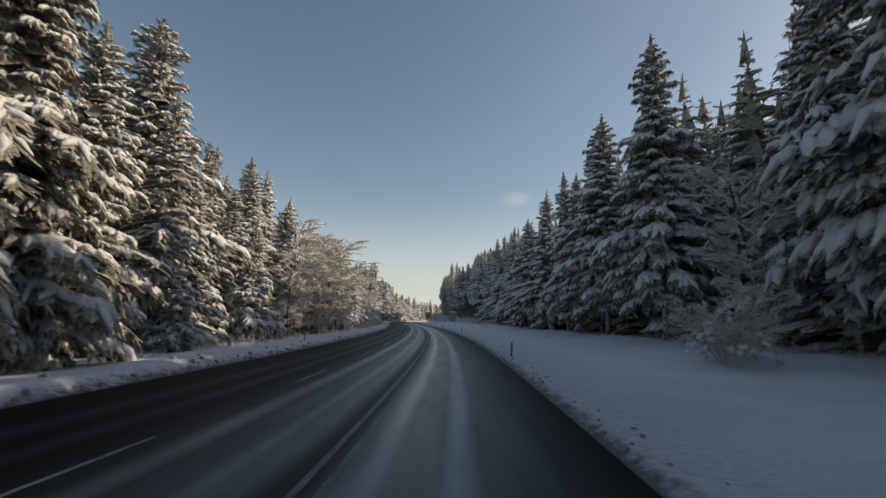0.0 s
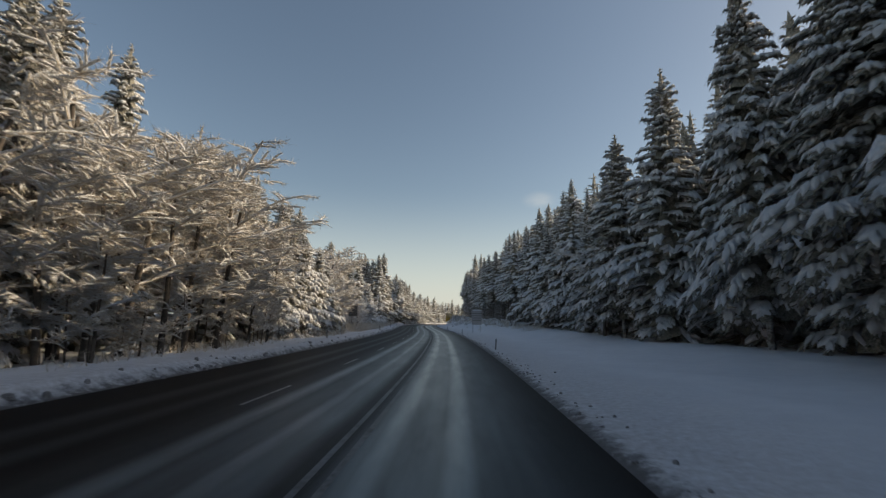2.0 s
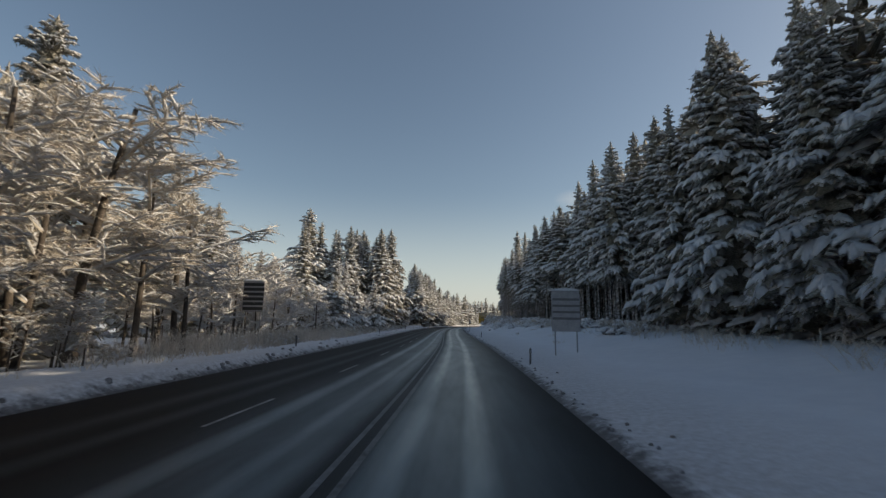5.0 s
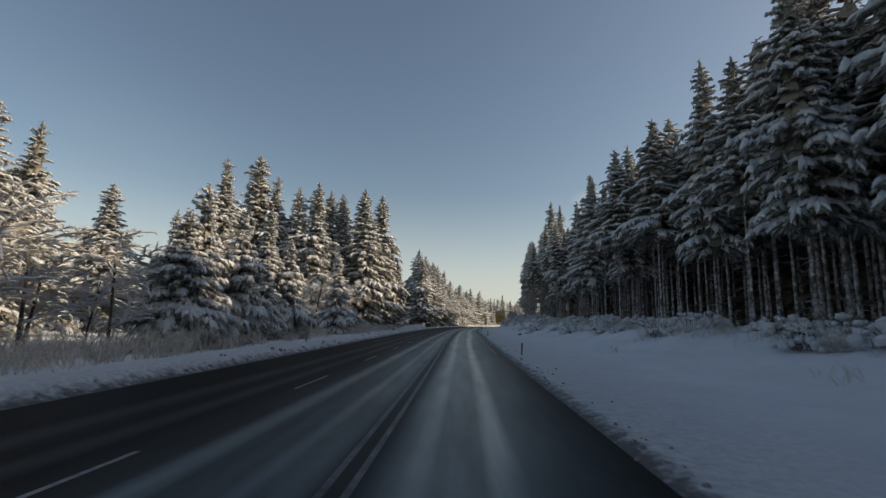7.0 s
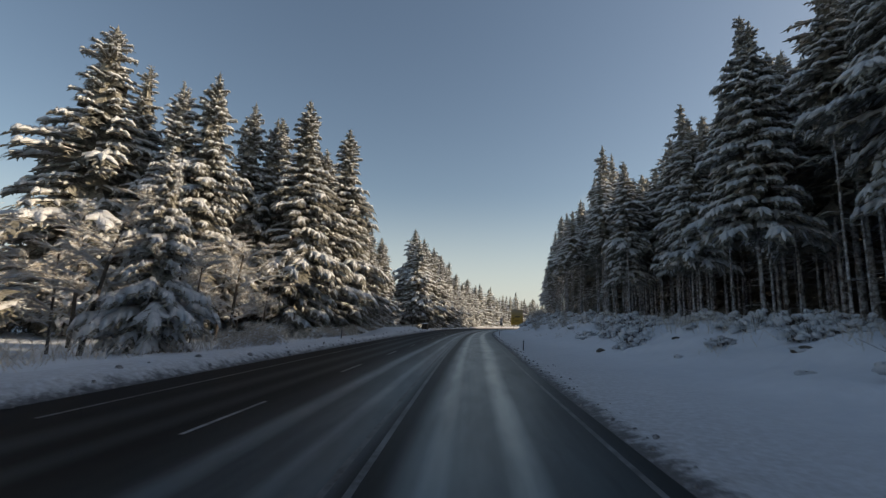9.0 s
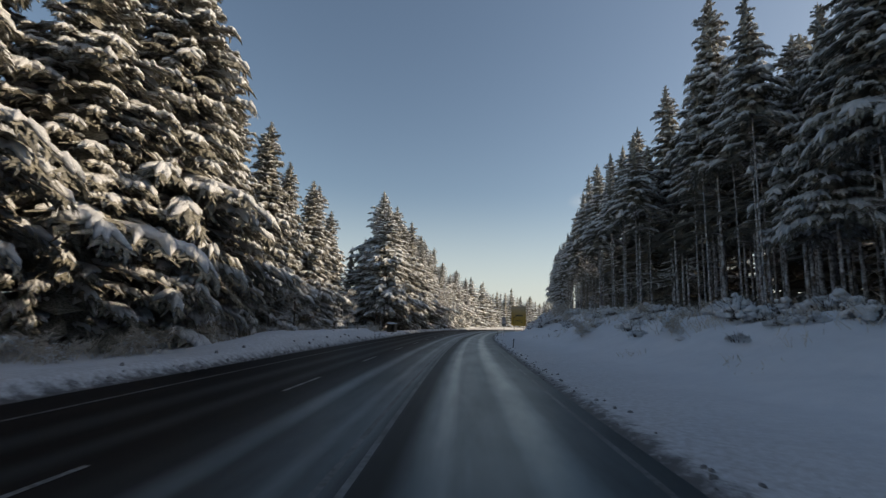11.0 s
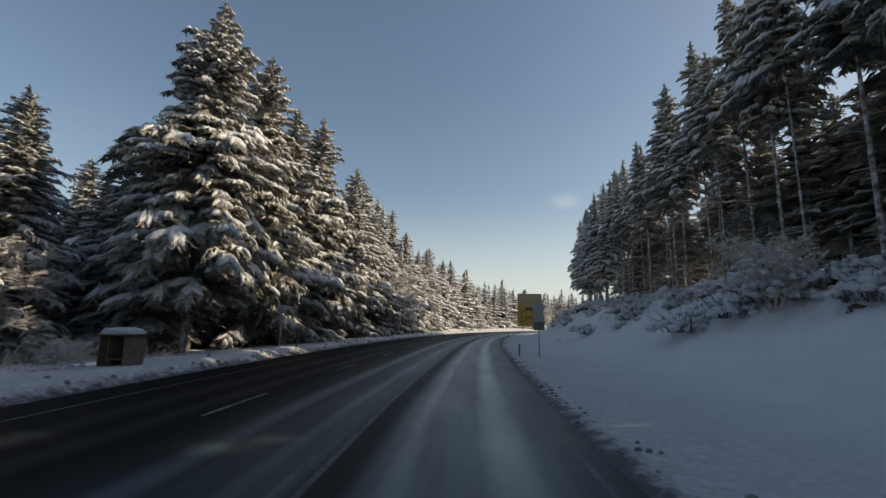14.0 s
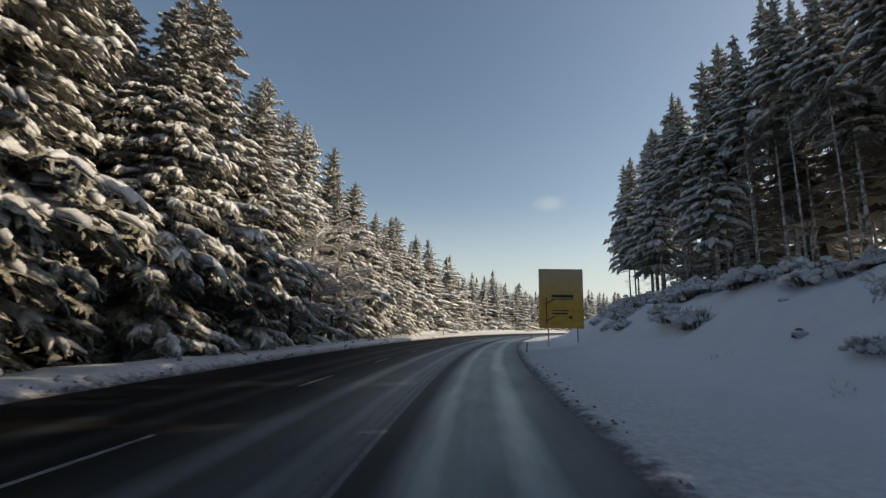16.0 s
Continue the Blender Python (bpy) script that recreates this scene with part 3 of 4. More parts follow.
def frosted_parts(seed, tall, wide, stems=1, twigs=5, fine=1.0):
    """Shapes of a leafless tree or shrub white with hoarfrost: trunk, branches, twigs."""
    rnd = np.random.default_rng(seed)
    wood, limbs, sprays, lying = Heap(), Heap(), Heap(), Heap()

    def grow(p, way, length, radius, level):
        bend = (rnd.random(3) - 0.5) * 0.5
        way = way / np.linalg.norm(way)
        pts = [p]
        for k in range(3):
            w = way + bend * (k + 1) / 3 * 0.5 - np.array([0, 0, 0.14 * level * (k + 1) / 3])
            pts.append(pts[-1] + w / np.linalg.norm(w) * length / 3)
        (wood if level == 0 else limbs).add(*tube(pts, [radius, radius * 0.8, radius * 0.62, radius * 0.45], 6 if level == 0 else 3))
        pts = np.array(pts)
        if level and stems == 1 and rnd.random() < 0.85:  # snow lying along the limb
            w = 0.055 + 0.8 * radius
            lying.add(*tube(pts + (0, 0, 0.3 * w + 0.5 * radius), [w * 0.7, w * (0.8 + 0.5 * rnd.random()), w, w * 0.5], 4))
        if level >= 3:
            for k in range(int(38 * fine)):
                u = rnd.random() * 2.99
                i, t = int(u), u % 1
                c = pts[i] * (1 - t) + pts[i + 1] * t
                d = way + (rnd.random(3) - 0.5) * 2.0 - (0, 0, 0.15)
                d = d / np.linalg.norm(d) * length * (0.18 + 0.38 * rnd.random())
                e = np.cross(d, rnd.random(3) - 0.5)
                e = e / (np.linalg.norm(e) + 1e-9) * (0.009 + 0.014 * rnd.random())
                sprays.add(np.array([c - e, c + e, c + d * 0.6 + e * 0.6, c + d]), [[0, 1, 2], [0, 2, 3]])
            return
        for k in range(twigs + (3 if level == 0 else 0)):
            u = (0.22 if level == 0 else 0.15) + (0.78 if level == 0 else 0.85) * (k + rnd.random()) / (twigs + (3 if level == 0 else 0))
            i, t = min(2, int(u * 3)), u * 3 - min(2, int(u * 3))
            c = pts[i] * (1 - t) + pts[min(3, i + 1)] * t
            a = rnd.random() * 6.3
            out = np.array([math.cos(a), math.sin(a), 0])
            d = way * (0.45 if level == 0 else 0.65) + out * (0.95 if level == 0 else 0.8) + (0, 0, 0.22 if level == 0 else 0.12 if stems == 1 else 0.25)
            grow(c, d, length * (0.37 if level == 0 else 0.50) * (0.75 + 0.5 * rnd.random()) * (wide if level == 0 else 1), radius * 0.42, level + 1)

    for k in range(stems):
        a = rnd.random() * 6.3
        tilt = 0.05 if stems == 1 else 0.25 + 0.35 * rnd.random()
        grow(np.array([math.cos(a), math.sin(a), 0]) * (0.0 if stems == 1 else 0.02 * tall) - (0, 0, 0.02 * tall), np.array([math.cos(a) * tilt, math.sin(a) * tilt, 1]), tall * (0.78 if stems == 1 else 0.55 + 0.25 * rnd.random()), (0.011 if stems == 1 else 0.008) * tall, 0 if stems == 1 else 1)
    out = {"branchwork": (limbs, FROST), "spray": (sprays, FROST)}
    if stems == 1:
        out["snow"] = (lying, SNOW_LOAD)
    if stems > 1:
        pads = Heap()
        for k in range(80):
            a, u = rnd.random() * 6.3, math.sqrt(rnd.random())
            x, y, z = math.cos(a) * u * 0.42 * tall, math.sin(a) * u * 0.42 * tall, tall * (0.72 - 0.55 * u * u) * (0.55 + 0.5 * rnd.random())
            pads.add(*pillow(rnd, 7, np.array([x, y, z]), np.array([math.cos(a), math.sin(a), -0.5 * u]), tall * (0.05 + 0.08 * rnd.random()), tall * (0.035 + 0.04 * rnd.random()), tall * (0.025 + 0.025 * rnd.random())))
        out["snow"] = (pads, SNOW_LOAD)
    return {"trunk": (wood, DAMP_BARK), **out} if stems == 1 else out


def lump(rnd, heap, at, wide, deep, high, rings=5, around=8):
    """A rounded, uneven clump of snow."""
    a = np.arange(around) * 2 * math.pi / around + rnd.random()
    p = np.linspace(-0.9, 1.35, rings)
    r = 1 + 0.45 * (rnd.random((rings, around)) - 0.5)
    c, z = np.cos(p)[:, None] * r, np.sin(p)[:, None] * r * high
    ring = np.stack([at[0] + np.cos(a) * c * wide, at[1] + np.sin(a) * c * deep, at[2] + z], 2).reshape(-1, 3)
    i = (np.arange(rings - 1)[:, None] * around + np.arange(around)).ravel()
    j = (np.arange(rings - 1)[:, None] * around + (np.arange(around) + 1) % around).ravel()
    top = len(ring)
    f = np.concatenate([np.stack([i, j, j + around], 1), np.stack([i, j + around, i + around], 1), [[top - around + k, top - around + (k + 1) % around, top] for k in range(around)]])
    heap.add(np.concatenate([ring, [[at[0], at[1], at[2] + high * 1.02]]]), f)


def scrub_parts(seed):
    """Shapes of a low bush pressed down under clumps of snow, 1 high: twigs that show below and between, snow."""
    rnd = np.random.default_rng(seed)
    twigs, white = Heap(), Heap()
    for k in range(58):
        a, u = rnd.random() * 6.3, math.sqrt(rnd.random()) * 1.15
        h = (1 - 0.55 * u * u) * (0.35 + 0.5 * rnd.random())
        size = 0.07 + 0.14 * rnd.random()
        lump(rnd, white, (math.cos(a) * u, math.sin(a) * u, h), size * (0.9 + 0.5 * rnd.random()), size, size * (0.55 + 0.4 * rnd.random()))
    for k in range(70):
        a, u = rnd.random() * 6.3, 0.2 + 0.9 * rnd.random()
        base, h = np.array([math.cos(a) * u * 0.7, math.sin(a) * u * 0.7, -0.05]), 0.35 + 0.75 * rnd.random()
        tip = base + (math.cos(a) * 0.25 + 0.25 * rnd.normal(), math.sin(a) * 0.25 + 0.25 * rnd.normal(), h * (1.15 - 0.4 * u))
        twigs.add(*tube([base, (base + tip) / 2 + (0, 0, 0.08), tip], [0.014, 0.010, 0.005], 3))
    for k in range(60):  # withered leaves
        a, u = rnd.random() * 6.3, 0.5 + 0.65 * rnd.random()
        c = np.array([math.cos(a) * u, math.sin(a) * u, (1 - 0.5 * u * u) * 0.6 * rnd.random()])
        twigs.add(c + 0.09 * (rnd.random((3, 3)) - 0.5), [[0, 1, 2]])
    return {"branchwork": (twigs, BRUSH), "snow": (white, SNOW_LOAD)}


MODELS = {}  # kind: (name, shapes, unit height, label, meshes, first object)
LABELS = {"snow": "white cushions of snow on the boughs", "needles": "dark green needled boughs", "trunk": "grey-brown bark", "spray": "fine twigs white with frost", "branchwork": "thin limbs white with frost"}


def model(kind, name, shapes, tall, label, category, group):
    MODELS[kind] = [name, shapes, tall, label, category, group, None]


def place(kind, s, lat, tall, turn, sink=0.15):
    x, y, _ = along(s, lat)
    k = tall / MODELS[kind][2]
    stout = random.uniform(0.92, 1.22) * (1.3 if lat < 0 and s > 322 else 1.15 if lat < 0 else 1.0)
    return Matrix.Translation((float(x), float(y), float(height(s, lat)) - sink)) @ Matrix.Rotation(turn, 4, "Z") @ Matrix.Diagonal((k * stout, k * stout, k, 1))


def plant(kind, s, lat, tall, turn=None):
    """A tree or shrub of that kind and height on the snow at s, lat."""
    name, shapes, unit, label, category, group, first = MODELS[kind]
    m = place(kind, s, lat, tall, random.uniform(0, 6.28) if turn is None else turn)
    if first is None:
        root = tagged(new(name), label, category, group)
        for key, (heap, mat) in shapes.items():
            ob = new(key, heap.mesh(key, mat, key in ("snow", "trunk")))
            ob.parent = root
            ob["label"] = LABELS.get(key, label)
            if key != "trunk":
                ob["kind"] = "stuff"
        MODELS[kind][6] = root
        root.matrix_basis = m
        return root
    ob = copy_thing(first, m)
    ob.matrix_basis = m
    return ob


FULL = "snow-laden spruce with drooping boughs down to the ground"
STEM = "tall snow-laden spruce with a long bare trunk below its crown"
YOUNG = "young spruce bowed under heavy clumps of snow"
BARE = "leafless tree with limbs and twigs white with frost"
BUSH = "frosted leafless shrub half buried in snow"


def spruce_model(kind, label, tall, **how):
    model(kind, "spruce_tree", spruce_parts(tall=tall, **how), tall, label, "tree", "spruces along the road")


spruce_model("full_a", FULL, 26, seed=1, wide=4.41, detail=3, bare=0.10, ragged=0.6, gap=0.80, fat=0.78, clear=0.3)
spruce_model("full_b", FULL, 26, seed=2, wide=3.95, detail=3, bare=0.08, load=1.2, ragged=0.6, gap=0.80, fat=0.78, clear=0.22)
spruce_model("full_c", FULL, 27, seed=61, wide=4.04, detail=3, bare=0.14, load=1.25, ragged=0.6, gap=0.80, stem=0.007, fat=1.12, clear=0.04)
spruce_model("tall_a", FULL, 34, seed=41, wide=5.5, detail=3, clear=0.36, bare=0.06, ragged=0.6, gap=0.95, stem=0.0075, fat=0.8)
spruce_model("tall_b", FULL, 32, seed=42, wide=5.2, detail=3, clear=0.3, bare=0.08, load=1.2, ragged=0.7, gap=0.92, stem=0.0075, fat=0.8)
spruce_model("tall_c", "tall snow-laden spruce, dead bare twigs on the lowest trunk", 31, seed=43, wide=5.0, detail=3, clear=0.3, bare=0.17, load=1.2, ragged=0.7, gap=0.92, stem=0.0065, fat=0.8)
spruce_model("mid_a", FULL, 26, seed=3, wide=4.97, detail=2, bare=0.07, fat=0.80, clear=0.2)
spruce_model("mid_b", FULL, 26, seed=4, wide=4.07, detail=2, bare=0.06, load=1.2, fat=0.85)
spruce_model("mid_c", FULL, 26, seed=14, wide=3.88, detail=2, bare=0.09, load=0.9, ragged=0.8, fat=0.80, clear=0.25)
spruce_model("mid_d", FULL, 26, seed=81, wide=4.3, detail=2, bare=0.12, load=1.25, fat=1.1, clear=0.04)
spruce_model("mid_e", FULL, 26, seed=82, wide=3.8, detail=2, bare=0.09, load=1.25, ragged=0.7, fat=1.15, clear=0.06)
spruce_model("stem_a", STEM, 28, stem=0.0054, seed=5, wide=3.23, detail=2, bare=0.44, fat=0.85)
spruce_model("stem_b", STEM, 28, stem=0.0054, seed=6, wide=2.82, detail=2, bare=0.5, ragged=0.7, fat=0.85)
spruce_model("stem_c", STEM, 28, stem=0.0054, seed=16, wide=3.7, detail=2, bare=0.28, load=1.2, ragged=0.7, fat=0.85)
spruce_model("stem_d", STEM, 29, stem=0.0054, seed=51, wide=3.31, detail=3, bare=0.44, ragged=0.7, gap=0.85, fat=0.80)
spruce_model("stem_e", STEM, 29, stem=0.0054, seed=52, wide=3.4, detail=3, bare=0.3, load=1.2, ragged=0.7, gap=0.85, fat=0.85)
spruce_model("pole_a", STEM, 26, stem=0.0040, seed=53, wide=2.3, detail=2, bare=0.60, ragged=0.8, fat=0.9)
spruce_model("slim_a", STEM, 26, seed=17, wide=3.18, detail=2, bare=0.22, load=1.1, ragged=0.8)
spruce_model("far_a", FULL, 24, seed=7, wide=4.40, detail=1, gap=0.8)
spruce_model("far_b", FULL, 24, seed=8, wide=3.80, detail=1, gap=0.8)
spruce_model("young_a", YOUNG, 10, seed=9, wide=2.40, detail=3, load=1.5, gap=0.42)
spruce_model("young_b", YOUNG, 10, seed=10, wide=2.00, detail=2, load=1.6, gap=0.42)
# snow left off the lower boughs to imitate the dark shade inside the wood
spruce_model("far_stem", STEM, 24, stem=0.0065, seed=18, wide=3.90, detail=1, bare=0.42, gap=0.8, dry=0.35)
spruce_model("far_dark", STEM, 24, seed=19, wide=4.20, detail=1, bare=0.03, gap=0.8, dry=0.35)
for kind, how in (("bare_a", dict(seed=21, wide=0.62)), ("bare_b", dict(seed=22, wide=0.55)), ("bare_c", dict(seed=23, wide=0.68))):
    model(kind, "frosted_tree", frosted_parts(tall=20, twigs=6, **how), 20, BARE, "tree", "frosted leafless trees")
model("bare_d", "frosted_tree", frosted_parts(seed=24, tall=10, wide=0.75, twigs=5, fine=0.6), 10, BARE, "tree", "frosted leafless trees")
for kind, seed in (("bush_a", 31), ("bush_b", 32)):
    model(kind, "frosted_shrub", frosted_parts(seed, 4, 1.0, stems=8, twigs=4, fine=0.8), 4, BUSH, "shrub", "frosted shrubs")

for kind, seed in (("scrub_a", 71), ("scrub_b", 72), ("scrub_c", 73), ("scrub_d", 74)):
    model(kind, "snowed_in_bush", scrub_parts(seed), 1.0, "low brown bush pressed down under clumps of snow", "shrub", "bushes on the bank")

# ---- trees, as rows of metres along the road, metres across it, height ----
RIGHT_FULL = [(-8, 17, 26), (4, 19, 28), (15, 17.5, 29), (25, 22, 25), (33, 27, 24), (37.5, 17.8, 28), (35, 25, 27), (45, 25, 29), (53, 19, 28), (55, 25, 27), (61, 18.5, 23), (67, 23, 30), (71, 20, 27), (77, 23, 24), (83, 20, 27), (90, 18.5, 23), (98, 20, 21), (104, 19.5, 18), (106, 23, 22), (110, 22, 23), (114, 25, 25), (118, 22, 27), (126, 23, 27), (124, 27, 24), (131, 21, 21), (135, 24, 26), (137, 28, 31), (143, 23, 28), (150, 22, 24)]
RIGHT_STEM_NEAR = [(147, 26, 30), (155, 22.5, 25), (160, 25, 27), (167, 22, 27), (168, 26, 29), (178, 23, 28), (179, 26, 30), (186, 24, 25), (193, 25, 29), (201, 23, 26), (207, 26, 26), (212, 22, 26), (215, 25, 28), (221, 27, 25), (226, 22, 27), (232, 29, 27), (238, 23, 23), (245, 26, 25), (251, 27, 25), (257, 22, 24), (263, 24, 23), (267, 25, 23), (270, 30, 25)]
RIGHT_STEM_FAR = [(275, 27, 28), (277, 24, 34), (285, 28, 36), (294, 27, 33), (299, 24, 29), (305, 22, 27), (306, 26, 30), (314, 22, 28), (317, 27, 33), (322, 24, 29), (329, 23, 31), (336, 25, 31), (344, 25, 30), (351, 24, 28), (358, 26, 28), (364, 25, 25), (371, 27, 26), (377, 25, 27), (380, 29, 29), (386, 25, 28), (391, 22, 25), (396, 24, 27)]
RIGHT_END = [(390, 26, 27), (399, 21, 23), (403, 23, 25), (407, 20, 22), (410, 23, 26), (414, 20.5, 24), (418, 22.5, 27), (384, 22.5, 25), (395, 20.5, 22)]
LEFT_FIRST = [(-6, -21, 25), (4, -20.5, 24), (12, -22, 26), (18, -20, 24), (26, -23, 22), (31, -21, 19), (37, -27, 30), (37, -22, 15), (42, -24, 20), (48, -24, 17), (58, -30, 22), (59, -32, 26), (60, -27, 23), (63, -23, 20), (71, -32, 29), (76, -34, 30), (85, -34, 31), (92, -27, 22), (98, -26, 21), (106, -28, 23), (108, -23, 18), (113, -27, 22), (117, -25, 22), (119, -32, 24), (138, -34, 28)]
LEFT_YOUNG = [(19, -18.5, 8), (29, -18, 6), (43, -19.5, 8), (48, -21, 12), (51, -19.5, 5), (95, -20.5, 9), (99, -21, 12), (103, -20, 9), (109, -22, 15), (113, -20.5, 14), (117, -20, 12), (105, -20.5, 14), (178, -20, 10), (181, -20.5, 13), (187, -20.5, 12), (216, -19.5, 13), (200, -21, 12), (194, -21, 9), (268, -21, 9), (302, -21, 8)]
LEFT_SECOND = [(175, -43, 24), (176, -39, 22), (170, -47, 23), (186, -46, 24), (193, -48, 24), (198, -23, 16), (209, -52, 22), (211, -36, 27), (224, -52, 22), (235, -43, 37), (237, -40, 33), (236, -34, 30), (237, -31, 32), (239, -36, 31), (246, -31, 33), (246, -23, 33), (247, -28, 31), (253, -30, 34), (256, -23.5, 30), (262, -22, 36), (261, -27, 33)]
LEFT_THIRD = [(266, -22, 27), (269, -26, 28), (272, -23, 24), (277, -22, 24), (283, -25, 24), (284, -22.5, 22), (288, -24, 22), (291, -22, 22), (293, -26, 20), (296, -23, 23), (302, -26, 20), (307, -24, 22), (312, -30, 19), (318, -29, 21), (323, -27, 19), (328, -32, 23), (341, -38, 22), (335, -31, 18), (355, -39, 24), (345, -42, 22)]
LEFT_LAST = [(357, -25, 31), (366, -24, 29), (374, -23, 27), (346, -23, 33), (327, -18, 28), (331, -20, 33), (337, -18.5, 31), (343, -18, 28), (349, -17.5, 30), (354, -20, 30), (359, -22, 32), (363, -17.5, 25), (368, -19, 30), (373, -17.5, 23), (378, -20, 26), (384, -23, 33), (389, -21, 29), (394, -18.5, 22), (397, -27, 36), (402, -26, 36), (405, -24, 33), (407, -21, 27), (413, -20, 23), (422, -20, 24), (430, -22, 26), (436, -20, 23)]
LEFT_BARE = [(57, -20, 12), (60, -21.5, 15), (63, -19.5, 14), (66, -21.5, 18), (69, -20, 17), (72, -22, 20), (74, -19, 17), (77, -21.5, 20), (80, -19.5, 19), (83, -21.5, 20), (87, -20, 15), (91, -21.5, 15), (62, -22, 17), (65, -19, 15), (68, -23, 20), (71, -18.8, 14), (75, -23.5, 22), (78, -18.8, 15), (82, -23, 20), (86, -22.5, 17), (89, -19, 12), (117, -21, 11), (120, -21.5, 14), (123, -22, 16), (126, -24, 19), (131, -23, 21), (135, -22, 18), (139, -21, 15), (276, -19.5, 9), (281, -19, 8), (306, -21, 9), (311, -22, 10), (121, -19, 12), (124, -20.5, 17), (127, -22, 18), (129, -24.5, 20), (134, -25, 20), (137, -23.5, 19), (141, -23, 17), (374, -16.6, 12), (380, -16.5, 15), (385, -17, 17), (390, -16.8, 15), (395, -16.6, 13)]

for rows, kinds in ((RIGHT_FULL, ("mid_d", "mid_e", "mid_b")), (RIGHT_STEM_NEAR, ("stem_c", "stem_a", "stem_c")), (RIGHT_STEM_FAR, ("stem_b", "stem_a", "stem_b")), (RIGHT_END, ("stem_a", "slim_a", "stem_c")), (LEFT_FIRST, ("mid_a", "mid_b", "mid_c")), (LEFT_YOUNG, ("young_a", "young_b")), (LEFT_SECOND, ("mid_a", "mid_c", "mid_b")), (LEFT_THIRD, ("mid_b", "mid_a", "mid_c")), (LEFT_LAST, ("mid_a", "mid_b", "mid_c")), (LEFT_BARE, ("bare_a", "bare_b", "bare_c"))):
    for n, (s, lat, tall) in enumerate(rows):
        kind = kinds[n % len(kinds)]
        if kind[:3] == "mid" and (10 < lat < 19.1 or -20.6 < lat < 0) and s < 375:  # those that stand nearest the road
            kind = "full_c" if lat > 0 else "full_a" if n % 2 else "full_b"
        if kind[:4] in ("mid_", "full") and lat < -15 and s > 225 and lat > -32 and s < 380 and (tall > 25 or lat > -24.5 and tall > 20):
            kind = "tall_a" if n % 2 else "tall_b"
        if rows is LEFT_LAST and s < 334:
            kind = "tall_c"
        if kind[:4] == "stem" and lat < 24.5 and 190 < s < 275:
            kind = "stem_d" if n % 2 else "stem_e"
        if kind[:4] == "mid_" and lat > 24.5:  # deep in the wood
            kind = "far_a" if n % 2 else "far_b"
        plant(kind, s, lat, tall)

# the grey leafless trees on the right, the low frosted wood on the left
for s, lat, tall in ((27, 18.5, 14), (31, 19.5, 15), (93, 17.5, 17)):
    plant("bare_c", s, lat, tall)
for k in range(44):
    plant(random.choice(["bare_d", "bare_d", "bare_c"]), random.uniform(146, 184), random.uniform(-36, -20), random.uniform(7, 14))
for k in range(22):  # undergrowth below the first leafless trees
    plant(random.choice(["bare_d", "bare_b"]), random.uniform(56, 94), random.uniform(-20.5, -17.6), random.uniform(3.5, 7.5))
for k in range(16):
    plant(random.choice(["bare_d", "bare_d"]), random.uniform(116, 130), random.uniform(-21, -18.8), random.uniform(3, 5.5))
for k in range(14):
    plant(random.choice(["bare_a", "bare_c"]), random.uniform(200, 240), random.uniform(-30, -22), random.uniform(9, 13))
for k in range(10):
    plant(random.choice(["bare_a", "bare_b"]), random.uniform(296, 322), random.uniform(-32, -22), random.uniform(6, 11))

# shrubs: the big one by the road's start, those on the bank, those along the left edge of the wood
plant("bush_a", 20, 12, 4.0)
plant("bush_b", 22.5, 13, 3.2)
plant("bush_b", 24.5, 14.5, 2.6)
plant("bush_a", 281, 11.5, 2.3)
plant("bush_b", 317, 14.5, 4.2)
plant("bush_a", 320, 16, 3.8)
for k in range(24):
    plant(random.choice(["bush_a", "bush_b"]), random.uniform(146, 400), random.uniform(14, 18.5), random.uniform(0.8, 1.9))
for k in range(270):  # the bank's upper part, deep in snowed-in bushes
    s = random.uniform(150, 405)
    plant(random.choice(["scrub_a", "scrub_b", "scrub_c", "scrub_d"]), s, random.triangular(11.5 if s > 180 else 13.5, 21, 19), random.uniform(0.5, 1.45))
for s, lat, tall in ((314, 20.5, 3.2), (316, 21.2, 2.4), (203, 20.8, 1.8), (345, 20.2, 2.4), (372, 19.4, 3.0)):
    plant("young_b", s, lat, tall)
for k in range(46):  # thin stems along the front of the tall wood
    s = 204 + k * 4.3 + random.uniform(-1.4, 1.4)
    plant("pole_a", s, random.uniform(20.5, 27), random.uniform(22, 26) if s < 330 else random.uniform(20, 24))
for k in range(40):
    s = random.choice([random.uniform(-5, 140), random.uniform(138, 200), random.uniform(200, 262), random.uniform(262, 325)])
    plant(random.choice(["bush_a", "bush_b"]), s, random.uniform(-20, -16.5), random.uniform(0.8, 2.4))


